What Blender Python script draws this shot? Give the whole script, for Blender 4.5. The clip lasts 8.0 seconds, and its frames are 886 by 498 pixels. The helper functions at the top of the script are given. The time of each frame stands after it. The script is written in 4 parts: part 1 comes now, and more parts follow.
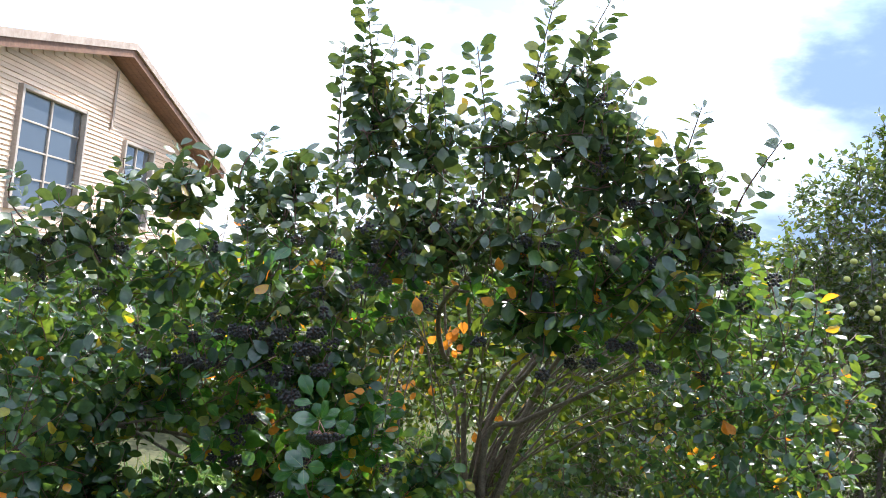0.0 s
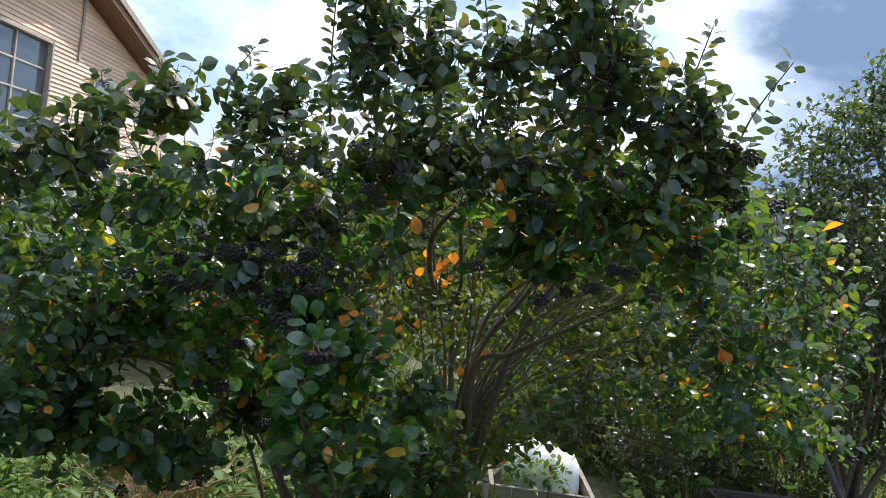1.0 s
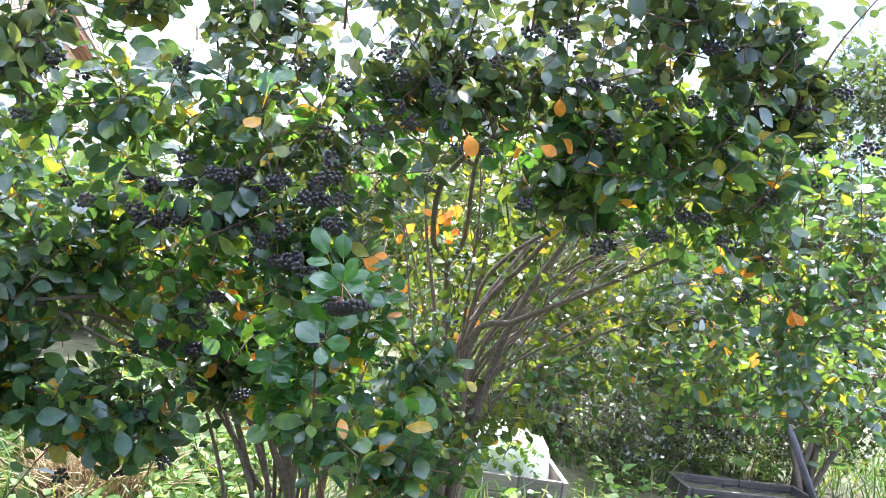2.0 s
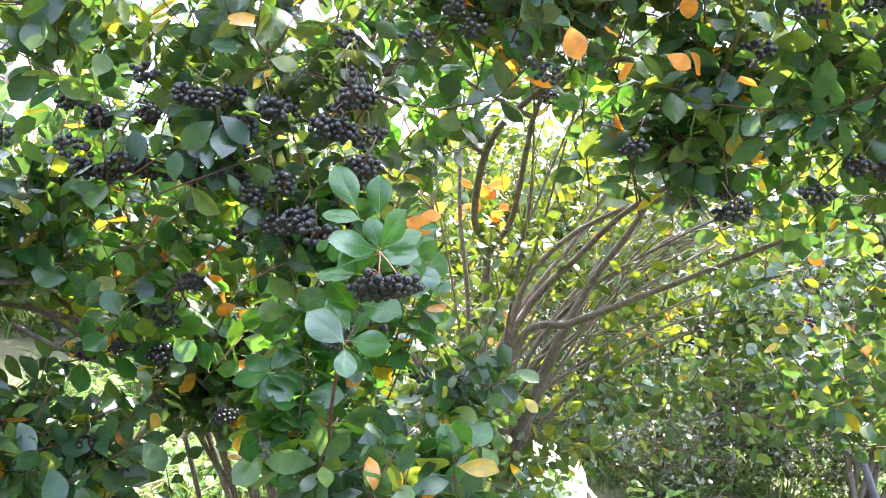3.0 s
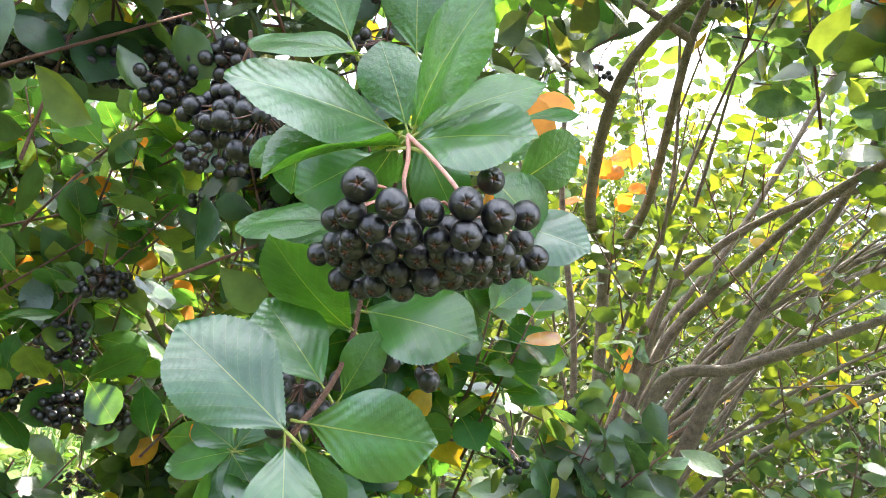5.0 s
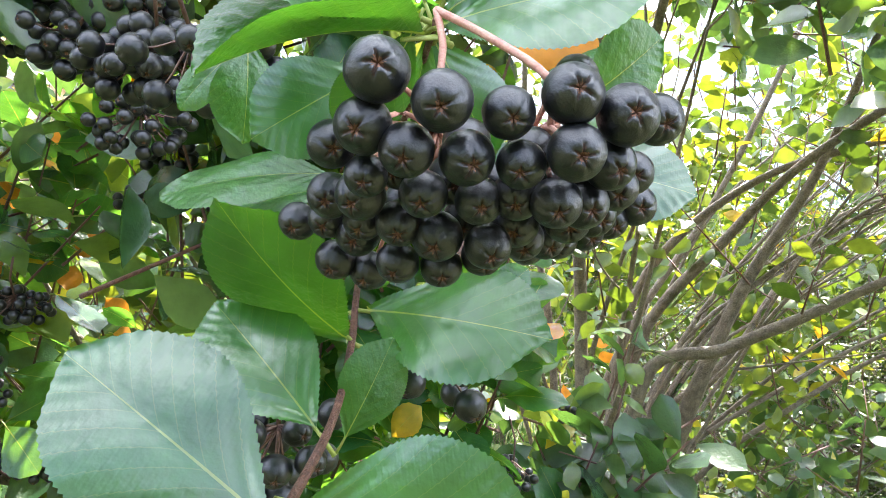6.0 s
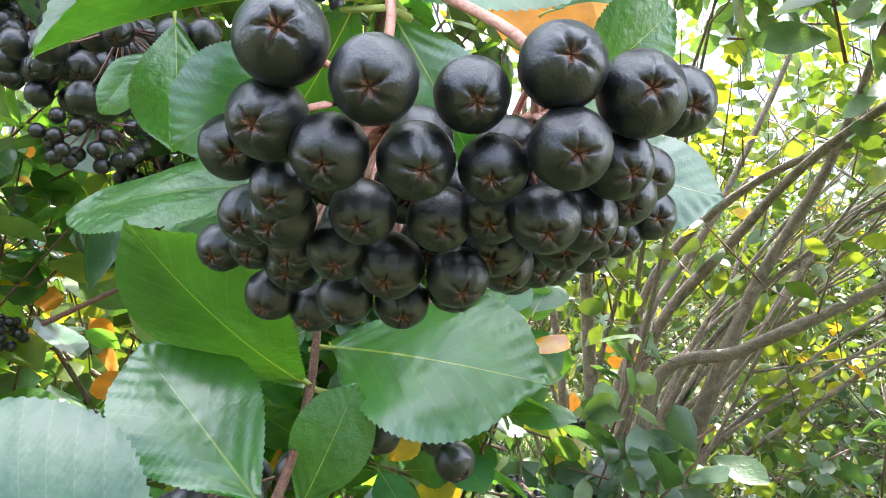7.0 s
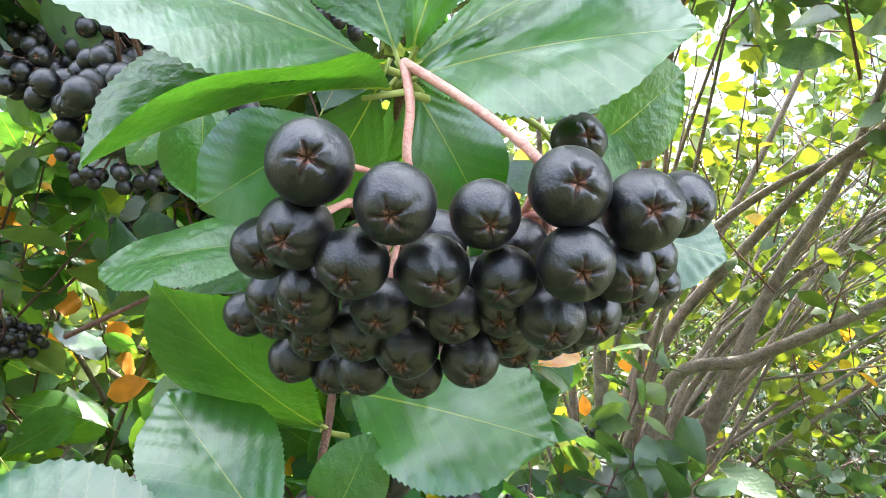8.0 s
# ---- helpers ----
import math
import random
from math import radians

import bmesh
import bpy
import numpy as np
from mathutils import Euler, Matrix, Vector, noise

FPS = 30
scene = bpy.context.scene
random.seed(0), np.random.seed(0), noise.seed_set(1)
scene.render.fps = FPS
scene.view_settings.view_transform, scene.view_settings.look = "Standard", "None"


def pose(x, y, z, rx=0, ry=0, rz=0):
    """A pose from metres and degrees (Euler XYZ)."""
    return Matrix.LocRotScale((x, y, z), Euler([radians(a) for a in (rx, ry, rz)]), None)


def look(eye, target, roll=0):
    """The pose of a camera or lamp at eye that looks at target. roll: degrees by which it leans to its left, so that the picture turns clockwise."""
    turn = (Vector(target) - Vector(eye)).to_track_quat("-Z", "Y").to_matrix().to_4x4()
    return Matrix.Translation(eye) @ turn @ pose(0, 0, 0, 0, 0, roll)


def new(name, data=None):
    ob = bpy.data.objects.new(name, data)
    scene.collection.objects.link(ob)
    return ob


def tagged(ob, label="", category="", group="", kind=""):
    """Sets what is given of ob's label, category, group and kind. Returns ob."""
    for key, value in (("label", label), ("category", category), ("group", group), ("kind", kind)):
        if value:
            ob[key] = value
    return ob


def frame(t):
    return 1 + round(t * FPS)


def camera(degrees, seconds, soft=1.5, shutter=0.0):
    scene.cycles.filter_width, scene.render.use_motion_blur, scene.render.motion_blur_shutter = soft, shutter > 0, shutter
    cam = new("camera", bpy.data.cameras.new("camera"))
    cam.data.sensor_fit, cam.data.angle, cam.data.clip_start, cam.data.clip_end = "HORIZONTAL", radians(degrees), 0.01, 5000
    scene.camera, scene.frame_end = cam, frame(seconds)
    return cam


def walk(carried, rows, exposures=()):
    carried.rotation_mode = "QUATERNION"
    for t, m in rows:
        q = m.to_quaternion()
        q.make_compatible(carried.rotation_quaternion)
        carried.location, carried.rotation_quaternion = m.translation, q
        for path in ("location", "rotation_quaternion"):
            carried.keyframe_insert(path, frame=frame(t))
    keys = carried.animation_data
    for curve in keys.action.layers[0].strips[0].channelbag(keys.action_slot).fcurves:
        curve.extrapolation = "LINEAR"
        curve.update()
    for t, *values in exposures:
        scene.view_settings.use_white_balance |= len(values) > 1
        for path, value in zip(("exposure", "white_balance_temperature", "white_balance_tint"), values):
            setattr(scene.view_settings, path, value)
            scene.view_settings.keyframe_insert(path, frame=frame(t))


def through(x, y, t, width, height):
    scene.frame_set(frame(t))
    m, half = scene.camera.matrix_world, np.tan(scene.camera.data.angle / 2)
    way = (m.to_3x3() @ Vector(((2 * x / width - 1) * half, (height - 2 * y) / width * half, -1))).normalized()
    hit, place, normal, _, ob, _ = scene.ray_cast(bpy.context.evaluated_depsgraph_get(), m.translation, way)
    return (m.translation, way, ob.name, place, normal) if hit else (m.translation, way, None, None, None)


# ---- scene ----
cam = camera(61.5, 8.0, soft=0.35)
# seconds, eye, yaw to the left, pitch up, lean to the left
PATH = [
    (0.0, 0.1722, -3.2144, 1.7835, 5.63, 1.52, 6.59),
    (0.5, 0.1527, -3.2665, 1.7660, 4.56, 3.00, 6.50),
    (1.0, 0.1049, -3.1484, 1.6946, 3.09, -2.10, 7.60),
    (1.5, -0.0280, -2.9326, 1.5799, -0.73, -3.54, 9.28),
    (2.0, -0.1979, -2.7858, 1.5056, -3.56, -1.99, 9.57),
    (2.2, -0.2689, -2.6868, 1.4754, -3.58, -2.47, 9.37),
    (3.3, -0.2780, -2.0527, 1.3358, -3.74, 0.20, 10.68),
    (3.5, -0.3154, -1.9325, 1.3063, -3.97, 1.10, 12.85),
    (4.0, -0.3157, -1.7196, 1.3258, -5.00, -1.11, 12.48),
    (4.5, -0.2514, -1.6009, 1.3041, -0.61, 1.16, 11.79),
    (4.7, -0.2482, -1.5910, 1.3067, 2.95, 0.64, 10.47),
    (5.8, -0.2910, -1.4719, 1.2806, 0.19, 1.19, 7.53),
    (6.0, -0.2884, -1.4518, 1.2862, -1.03, 1.32, 6.16),
    (6.5, -0.2936, -1.4226, 1.2935, -0.91, 1.20, 4.41),
    (7.0, -0.2793, -1.4095, 1.2930, -0.58, 1.60, 4.59),
    (7.5, -0.2761, -1.4148, 1.3068, 0.12, 1.80, 5.34),
    (8.0, -0.2811, -1.4181, 1.3092, 0.33, 1.11, 5.31),
]
walk(cam, [(t, pose(x, y, z, 90 + p, 0, w) @ pose(0, 0, 0, 0, 0, r)) for t, x, y, z, w, p, r in PATH],
     exposures=[(0.0, 1.25, 6000, 13), (0.2, 0.65, 6000, 13), (0.4, 0.1, 6000, 13), (0.6, -0.2, 6000, 13), (0.8, -0.1, 6000, 13), (1.0, 0.45, 6000, 13), (1.2, 1.05, 6000, 15),
                (1.5, 1.75, 5700, 20), (2.2, 2.65, 5700, 22), (3.3, 2.95, 6200, 18), (4.5, 2.8, 6600, 16), (6.0, 2.95, 6400, 13), (8.0, 3.0, 6400, 13)])

# ---- world and sun ----
SUN_AZ, SUN_EL = radians(27), radians(47)
world = bpy.data.worlds.new("sky")
scene.world = world
world.use_nodes = True
wn, wl = world.node_tree.nodes, world.node_tree.links
wn.clear()
w_out, w_bg = wn.new("ShaderNodeOutputWorld"), wn.new("ShaderNodeBackground")
sky = wn.new("ShaderNodeTexSky")
sky.sky_type = "NISHITA"
sky.sun_disc = False
sky.sun_elevation, sky.sun_rotation = SUN_EL, SUN_AZ
# broken cloud over the whole dome
w_co = wn.new("ShaderNodeTexCoord")
w_no = wn.new("ShaderNodeTexNoise")
w_no.inputs["Scale"].default_value, w_no.inputs["Detail"].default_value = 2.6, 7.0
w_no.inputs["Roughness"].default_value = 0.55
w_map = wn.new("ShaderNodeMapping")
w_map.inputs["Scale"].default_value = (1.0, 1.0, 2.2)
w_map.inputs["Location"].default_value = (0.35, 0.1, 0.0)
w_ramp = wn.new("ShaderNodeValToRGB")
w_ramp.color_ramp.elements[0].position, w_ramp.color_ramp.elements[1].position = 0.40, 0.60
w_mix = wn.new("ShaderNodeMix")
w_mix.data_type = "RGBA"
# cloud is brighter towards the sun
w_dot = wn.new("ShaderNodeVectorMath")
w_dot.operation = "DOT_PRODUCT"
w_dot.inputs[1].default_value = (math.sin(SUN_AZ) * math.cos(SUN_EL), math.cos(SUN_AZ) * math.cos(SUN_EL), math.sin(SUN_EL))
w_near = wn.new("ShaderNodeMapRange")
w_near.inputs["From Min"].default_value, w_near.inputs["From Max"].default_value = -0.4, 1.0
w_near.inputs["To Min"].default_value, w_near.inputs["To Max"].default_value = 6.5, 17.5
w_cloud = wn.new("ShaderNodeCombineColor")
wl.new(w_co.outputs["Generated"], w_dot.inputs[0])
wl.new(w_dot.outputs["Value"], w_near.inputs["Value"])
w_blue = wn.new("ShaderNodeMath")
w_blue.operation = "MULTIPLY_ADD"
w_blue.inputs[1].default_value, w_blue.inputs[2].default_value = 0.86, 2.2
wl.new(w_near.outputs["Result"], w_blue.inputs[0])
wl.new(w_near.outputs["Result"], w_cloud.inputs["Red"])
wl.new(w_near.outputs["Result"], w_cloud.inputs["Green"])
wl.new(w_blue.outputs[0], w_cloud.inputs["Blue"])
# grey bellies in the cloud
w_belly = wn.new("ShaderNodeTexNoise")
w_belly.inputs["Scale"].default_value, w_belly.inputs["Detail"].default_value = 5.5, 6.0
w_shade = wn.new("ShaderNodeValToRGB")
w_shade.color_ramp.elements[0].position, w_shade.color_ramp.elements[0].color = 0.36, (0.56, 0.70, 0.86, 1)
w_shade.color_ramp.elements[1].position, w_shade.color_ramp.elements[1].color = 0.58, (1, 1, 1, 1)
w_grey = wn.new("ShaderNodeMix")
w_grey.data_type, w_grey.blend_type = "RGBA", "MULTIPLY"
w_grey.inputs["Factor"].default_value = 1.0
wl.new(w_map.outputs["Vector"], w_belly.inputs["Vector"])
wl.new(w_belly.outputs["Fac"], w_shade.inputs["Fac"])
wl.new(w_cloud.outputs["Color"], w_grey.inputs["A"])
wl.new(w_shade.outputs["Color"], w_grey.inputs["B"])
wl.new(w_grey.outputs["Result"], w_mix.inputs["B"])
# a dark blue-grey rain cloud low in the north-east
w_rain = wn.new("ShaderNodeVectorMath")
w_rain.operation = "DOT_PRODUCT"
w_rain.inputs[1].default_value = Vector((math.sin(radians(36)), math.cos(radians(36)), 0.08)).normalized()
w_edge = wn.new("ShaderNodeMath")
w_edge.operation = "MULTIPLY_ADD"
w_edge.inputs[1].default_value = 0.30
w_bank = wn.new("ShaderNodeMapRange")
w_bank.interpolation_type = "SMOOTHSTEP"
w_bank.inputs["From Min"].default_value, w_bank.inputs["From Max"].default_value = 1.05, 1.13
w_dark = wn.new("ShaderNodeMix")
w_dark.data_type = "RGBA"
w_dark.inputs["B"].default_value = (1.9, 2.7, 3.9, 1)
wl.new(w_co.outputs["Generated"], w_rain.inputs[0])
wl.new(w_no.outputs["Fac"], w_edge.inputs[0])
wl.new(w_rain.outputs["Value"], w_edge.inputs[2])
wl.new(w_edge.outputs[0], w_bank.inputs["Value"])
wl.new(w_bank.outputs["Result"], w_dark.inputs["Factor"])
wl.new(w_co.outputs["Generated"], w_map.inputs["Vector"])
wl.new(w_map.outputs["Vector"], w_no.inputs["Vector"])
wl.new(w_no.outputs["Fac"], w_ramp.inputs["Fac"])
wl.new(w_ramp.outputs["Color"], w_mix.inputs["Factor"])
wl.new(sky.outputs["Color"], w_mix.inputs["A"])
wl.new(w_mix.outputs["Result"], w_dark.inputs["A"])
wl.new(w_dark.outputs["Result"], w_bg.inputs["Color"])
w_bg.inputs["Strength"].default_value = 0.105
wl.new(w_bg.outputs["Background"], w_out.inputs["Surface"])

sun = new("sun", bpy.data.lights.new("sun", "SUN"))
sun.data.energy, sun.data.angle, sun.data.color = 3.8, radians(0.8), (1.0, 0.93, 0.82)
sun_way = Vector((math.sin(SUN_AZ) * math.cos(SUN_EL), math.cos(SUN_AZ) * math.cos(SUN_EL), math.sin(SUN_EL)))
sun.matrix_world = look(sun_way * 30, (0, 0, 0))


# ---- materials ----
def material(name):
    m = bpy.data.materials.new(name)
    m.use_nodes = True
    return m, m.node_tree.nodes, m.node_tree.links, m.node_tree.nodes["Principled BSDF"]


def ramp(nodes, stops, mode="LINEAR"):
    r = nodes.new("ShaderNodeValToRGB")
    r.color_ramp.interpolation = mode
    while len(r.color_ramp.elements) < len(stops):
        r.color_ramp.elements.new(0.5)
    for e, (pos, col) in zip(r.color_ramp.elements, stops):
        e.position, e.color = pos, (*col, 1)
    return r


def surface(name, dark, light, scale, rough=0.8, bump=0.3, fine=6.0, metal=0.0, stretch=(1, 1, 1), random_by="none"):
    """A matt or glossy surface with stains and grain in real-world size."""
    m, n, l, b = material(name)
    co = n.new("ShaderNodeTexCoord")
    mp = n.new("ShaderNodeMapping")
    mp.inputs["Scale"].default_value = stretch
    a, f = n.new("ShaderNodeTexNoise"), n.new("ShaderNodeTexNoise")
    a.inputs["Scale"].default_value, a.inputs["Detail"].default_value = scale, 5
    f.inputs["Scale"].default_value, f.inputs["Detail"].default_value = scale * fine, 4
    mix = n.new("ShaderNodeMath")
    mix.operation = "MULTIPLY_ADD"
    mix.inputs[1].default_value = 0.45
    l.new(co.outputs["Object"], mp.inputs["Vector"])
    l.new(mp.outputs["Vector"], a.inputs["Vector"])
    l.new(mp.outputs["Vector"], f.inputs["Vector"])
    l.new(f.outputs["Fac"], mix.inputs[0])
    half = n.new("ShaderNodeMath")
    half.operation = "MULTIPLY"
    half.inputs[1].default_value = 0.55
    l.new(a.outputs["Fac"], half.inputs[0])
    l.new(half.outputs[0], mix.inputs[2])
    r = ramp(n, [(0.36, dark), (0.64, light)])
    l.new(mix.outputs[0], r.inputs["Fac"])
    col = r.outputs["Color"]
    if random_by == "object":
        info = n.new("ShaderNodeObjectInfo")
        hsv = n.new("ShaderNodeHueSaturation")
        mr = n.new("ShaderNodeMapRange")
        mr.inputs["To Min"].default_value, mr.inputs["To Max"].default_value = 0.8, 1.2
        l.new(info.outputs["Random"], mr.inputs["Value"])
        l.new(mr.outputs["Result"], hsv.inputs["Value"])
        l.new(col, hsv.inputs["Color"])
        col = hsv.outputs["Color"]
    l.new(col, b.inputs["Base Color"])
    bp = n.new("ShaderNodeBump")
    bp.inputs["Strength"].default_value, bp.inputs["Distance"].default_value = bump, 0.01
    l.new(f.outputs["Fac"], bp.inputs["Height"])
    l.new(bp.outputs["Normal"], b.inputs["Normal"])
    b.inputs["Roughness"].default_value, b.inputs["Metallic"].default_value = rough, metal
    return m


def leaf_material(name, stops, through, share=0.35, rough=0.36, by="island", veins=False, gloss=0.5, ior=1.5, coat=0.0, bump=0.35):
    """A leaf: waxy face, light coming through the blade; colours vary from leaf to leaf."""
    m, n, l, b = material(name)
    if by == "island":
        rnd = n.new("ShaderNodeNewGeometry").outputs["Random Per Island"]
    else:
        rnd = n.new("ShaderNodeObjectInfo").outputs["Random"]
    r = ramp(n, stops)
    l.new(rnd, r.inputs["Fac"])
    noise_t = n.new("ShaderNodeTexNoise")
    noise_t.inputs["Scale"].default_value, noise_t.inputs["Detail"].default_value = 60, 4
    geo = n.new("ShaderNodeNewGeometry")
    l.new(geo.outputs["Position"], noise_t.inputs["Vector"])
    mr = n.new("ShaderNodeMapRange")
    mr.inputs["From Min"].default_value, mr.inputs["From Max"].default_value = 0.3, 0.7
    mr.inputs["To Min"].default_value, mr.inputs["To Max"].default_value = 0.78, 1.2
    l.new(noise_t.outputs["Fac"], mr.inputs["Value"])
    hsv = n.new("ShaderNodeHueSaturation")
    l.new(r.outputs["Color"], hsv.inputs["Color"])
    l.new(mr.outputs["Result"], hsv.inputs["Value"])
    col = hsv.outputs["Color"]
    if veins:
        uv = n.new("ShaderNodeUVMap")
        sep = n.new("ShaderNodeSeparateXYZ")
        l.new(uv.outputs["UV"], sep.inputs["Vector"])

        def op(kind, a, c):
            o = n.new("ShaderNodeMath")
            o.operation = kind
            for i, v in enumerate((a, c)):
                if isinstance(v, (int, float)):
                    o.inputs[i].default_value = v
                else:
                    l.new(v, o.inputs[i])
            return o.outputs[0]
        across = op("ABSOLUTE", op("SUBTRACT", sep.outputs["X"], 0.5), 0)
        mid = op("LESS_THAN", across, op("MULTIPLY", op("SUBTRACT", 1.15, sep.outputs["Y"]), 0.0085))
        slant = op("SUBTRACT", op("MULTIPLY", sep.outputs["Y"], 9.0), op("MULTIPLY", op("POWER", across, 0.8), 6.5))
        side = op("LESS_THAN", op("ABSOLUTE", op("SUBTRACT", op("FRACT", slant, 0), 0.5), 0), 0.03)
        vein = op("MAXIMUM", mid, op("MULTIPLY", side, 0.16))
        mixc = n.new("ShaderNodeMix")
        mixc.data_type = "RGBA"
        mixc.inputs["B"].default_value = (0.30, 0.38, 0.10, 1)
        l.new(op("MULTIPLY", vein, 0.42), mixc.inputs["Factor"])
        l.new(col, mixc.inputs["A"])
        col = mixc.outputs["Result"]
    l.new(col, b.inputs["Base Color"])
    b.inputs["Roughness"].default_value = rough
    b.inputs["Specular IOR Level"].default_value = gloss
    b.inputs["IOR"].default_value = ior
    b.inputs["Coat Weight"].default_value, b.inputs["Coat Roughness"].default_value = coat, 0.22
    bp = n.new("ShaderNodeBump")
    bp.inputs["Strength"].default_value, bp.inputs["Distance"].default_value = bump, 0.002
    fine = n.new("ShaderNodeTexNoise")
    fine.inputs["Scale"].default_value, fine.inputs["Detail"].default_value = 300, 5
    l.new(geo.outputs["Position"], fine.inputs["Vector"])
    l.new(fine.outputs["Fac"], bp.inputs["Height"])
    l.new(bp.outputs["Normal"], b.inputs["Normal"])
    tr = n.new("ShaderNodeBsdfTranslucent")
    tint = n.new("ShaderNodeMix")
    tint.data_type, tint.blend_type = "RGBA", "MULTIPLY"
    tint.inputs["Factor"].default_value = 1.0
    tint.inputs["B"].default_value = (*through, 1)
    l.new(col, tint.inputs["A"])
    l.new(tint.outputs["Result"], tr.inputs["Color"])
    mx = n.new("ShaderNodeMixShader")
    mx.inputs["Fac"].default_value = share
    l.new(b.outputs["BSDF"], mx.inputs[1])
    l.new(tr.outputs["BSDF"], mx.inputs[2])
    l.new(mx.outputs["Shader"], n["Material Output"].inputs["Surface"])
    return m


GREENS = [(0.0, (0.018, 0.060, 0.032)), (0.4, (0.030, 0.088, 0.041)), (0.75, (0.050, 0.122, 0.045)), (0.96, (0.095, 0.170, 0.032)),
          (0.988, (0.26, 0.25, 0.03)), (0.9995, (0.50, 0.20, 0.03))]
M_LEAF = leaf_material("aronia_leaf", GREENS, (4.8, 3.1, 0.9), 0.35, 0.25, gloss=0.85, coat=0.25)
M_LEAF_NEAR = leaf_material("aronia_leaf_near", [(0.0, (0.022, 0.098, 0.030)), (0.5, (0.035, 0.132, 0.036)), (0.86, (0.060, 0.175, 0.038)), (0.955, (0.11, 0.20, 0.03)), (0.975, (0.45, 0.30, 0.03)), (0.993, (0.52, 0.24, 0.03))],
                            (4.4, 3.0, 0.8), 0.44, 0.27, "object", True, 0.95, 1.5, coat=0.4)
M_LEAF_FRESH = leaf_material("aronia_leaf_fresh", [(0.0, (0.014, 0.085, 0.013)), (1.0, (0.032, 0.135, 0.018))], (4.4, 3.2, 0.7), 0.34, 0.30, "object", True, 1.0, 1.6, coat=0.4, bump=0.14)
M_LEAF_DULL = leaf_material("aronia_leaf_dull", [(0.0, (0.018, 0.085, 0.016)), (1.0, (0.036, 0.135, 0.020))], (4.4, 3.2, 0.7), 0.36, 0.32, "object", True, 0.8, 1.5, coat=0.3, bump=0.5)
M_LEAF_ORANGE = leaf_material("orange_leaf", [(0.0, (0.62, 0.20, 0.02)), (0.5, (0.70, 0.30, 0.03)), (1.0, (0.60, 0.13, 0.03))], (1.3, 1.2, 1.0), 0.5, 0.5)
# lighter, yellower leaf copy: backlight put into the colour; a few truly yellow
M_LEAF_BACK = leaf_material("backlit_yellow_leaf", [(0.0, (0.034, 0.080, 0.020)), (0.5, (0.070, 0.132, 0.028)), (0.93, (0.125, 0.195, 0.034)), (0.985, (0.32, 0.29, 0.04)), (1.0, (0.48, 0.30, 0.04))], (2.9, 2.1, 0.6), 0.34, 0.42, gloss=0.5)
M_LEAF_APPLE = leaf_material("apple_leaf", [(0.0, (0.036, 0.066, 0.024)), (0.6, (0.064, 0.098, 0.032)), (1.0, (0.13, 0.150, 0.042))], (2.2, 2.2, 1.0), 0.34, 0.24, gloss=1.0, coat=0.3)
M_GRASS = leaf_material("grass_blade", [(0.0, (0.035, 0.085, 0.018)), (0.7, (0.07, 0.14, 0.03)), (1.0, (0.28, 0.24, 0.10))], (1.8, 1.9, 1.0), 0.35, 0.5)
M_WEED = leaf_material("weed_leaf", [(0.0, (0.07, 0.15, 0.03)), (0.6, (0.12, 0.21, 0.04)), (1.0, (0.24, 0.28, 0.06))], (1.8, 1.8, 0.8), 0.35, 0.5, gloss=0.3)
M_STRAW = surface("dry_straw", (0.30, 0.21, 0.10), (0.55, 0.43, 0.25), 9, 0.85, 0.2)
M_BARK = surface("bark", (0.10, 0.078, 0.06), (0.28, 0.225, 0.175), 70, 0.8, 0.5, 5)
M_TWIG = surface("young_twig", (0.070, 0.026, 0.017), (0.19, 0.085, 0.052), 420, 0.5, 0.5, 4)
# lighter copy of aronia_leaf for the upper canopy; sunlight put into its colour
M_LEAF_CROWN = leaf_material("sunlit_crown_leaf", [(0.0, (0.030, 0.068, 0.036)), (0.5, (0.050, 0.095, 0.044)), (0.92, (0.095, 0.140, 0.05)), (0.988, (0.17, 0.18, 0.05)), (1.0, (0.24, 0.17, 0.05))], (3.2, 2.5, 0.9), 0.24, 0.26, gloss=0.8, coat=0.15)
# darker copy of berry_stalk, for all but the nearest bunch
M_STALK_DARK = surface("dark_berry_stalk", (0.10, 0.045, 0.036), (0.18, 0.095, 0.07), 260, 0.6, 0.2)
M_STALK = surface("berry_stalk", (0.42, 0.17, 0.13), (0.58, 0.33, 0.25), 260, 0.55, 0.2)
M_PETIOLE = surface("petiole", (0.20, 0.26, 0.05), (0.36, 0.38, 0.09), 200, 0.5, 0.1)
M_BERRY = surface("berry_skin", (0.0003, 0.0003, 0.0004), (0.0050, 0.0055, 0.0080), 3.0, 0.36, 0.10, 4)
_sk = M_BERRY.node_tree.nodes["Principled BSDF"]
_sk.inputs["Specular IOR Level"].default_value, _sk.inputs["IOR"].default_value = 0.78, 1.48
_sk.inputs["Sheen Weight"].default_value, _sk.inputs["Sheen Roughness"].default_value = 0.02, 0.45
_sk.inputs["Sheen Tint"].default_value = (0.75, 0.82, 1.0, 1)
M_CALYX = surface("berry_calyx", (0.014, 0.009, 0.008), (0.070, 0.038, 0.028), 7, 0.8, 0.3)
M_CALYX_CORE = surface("calyx_core", (0.06, 0.025, 0.016), (0.26, 0.12, 0.07), 9, 0.85, 0.3)
M_APPLE = surface("apple_skin", (0.42, 0.44, 0.10), (0.60, 0.56, 0.16), 40, 0.35, 0.05)
M_SOIL = surface("garden_soil", (0.05, 0.055, 0.025), (0.13, 0.13, 0.055), 1.3, 0.95, 0.8, 14)
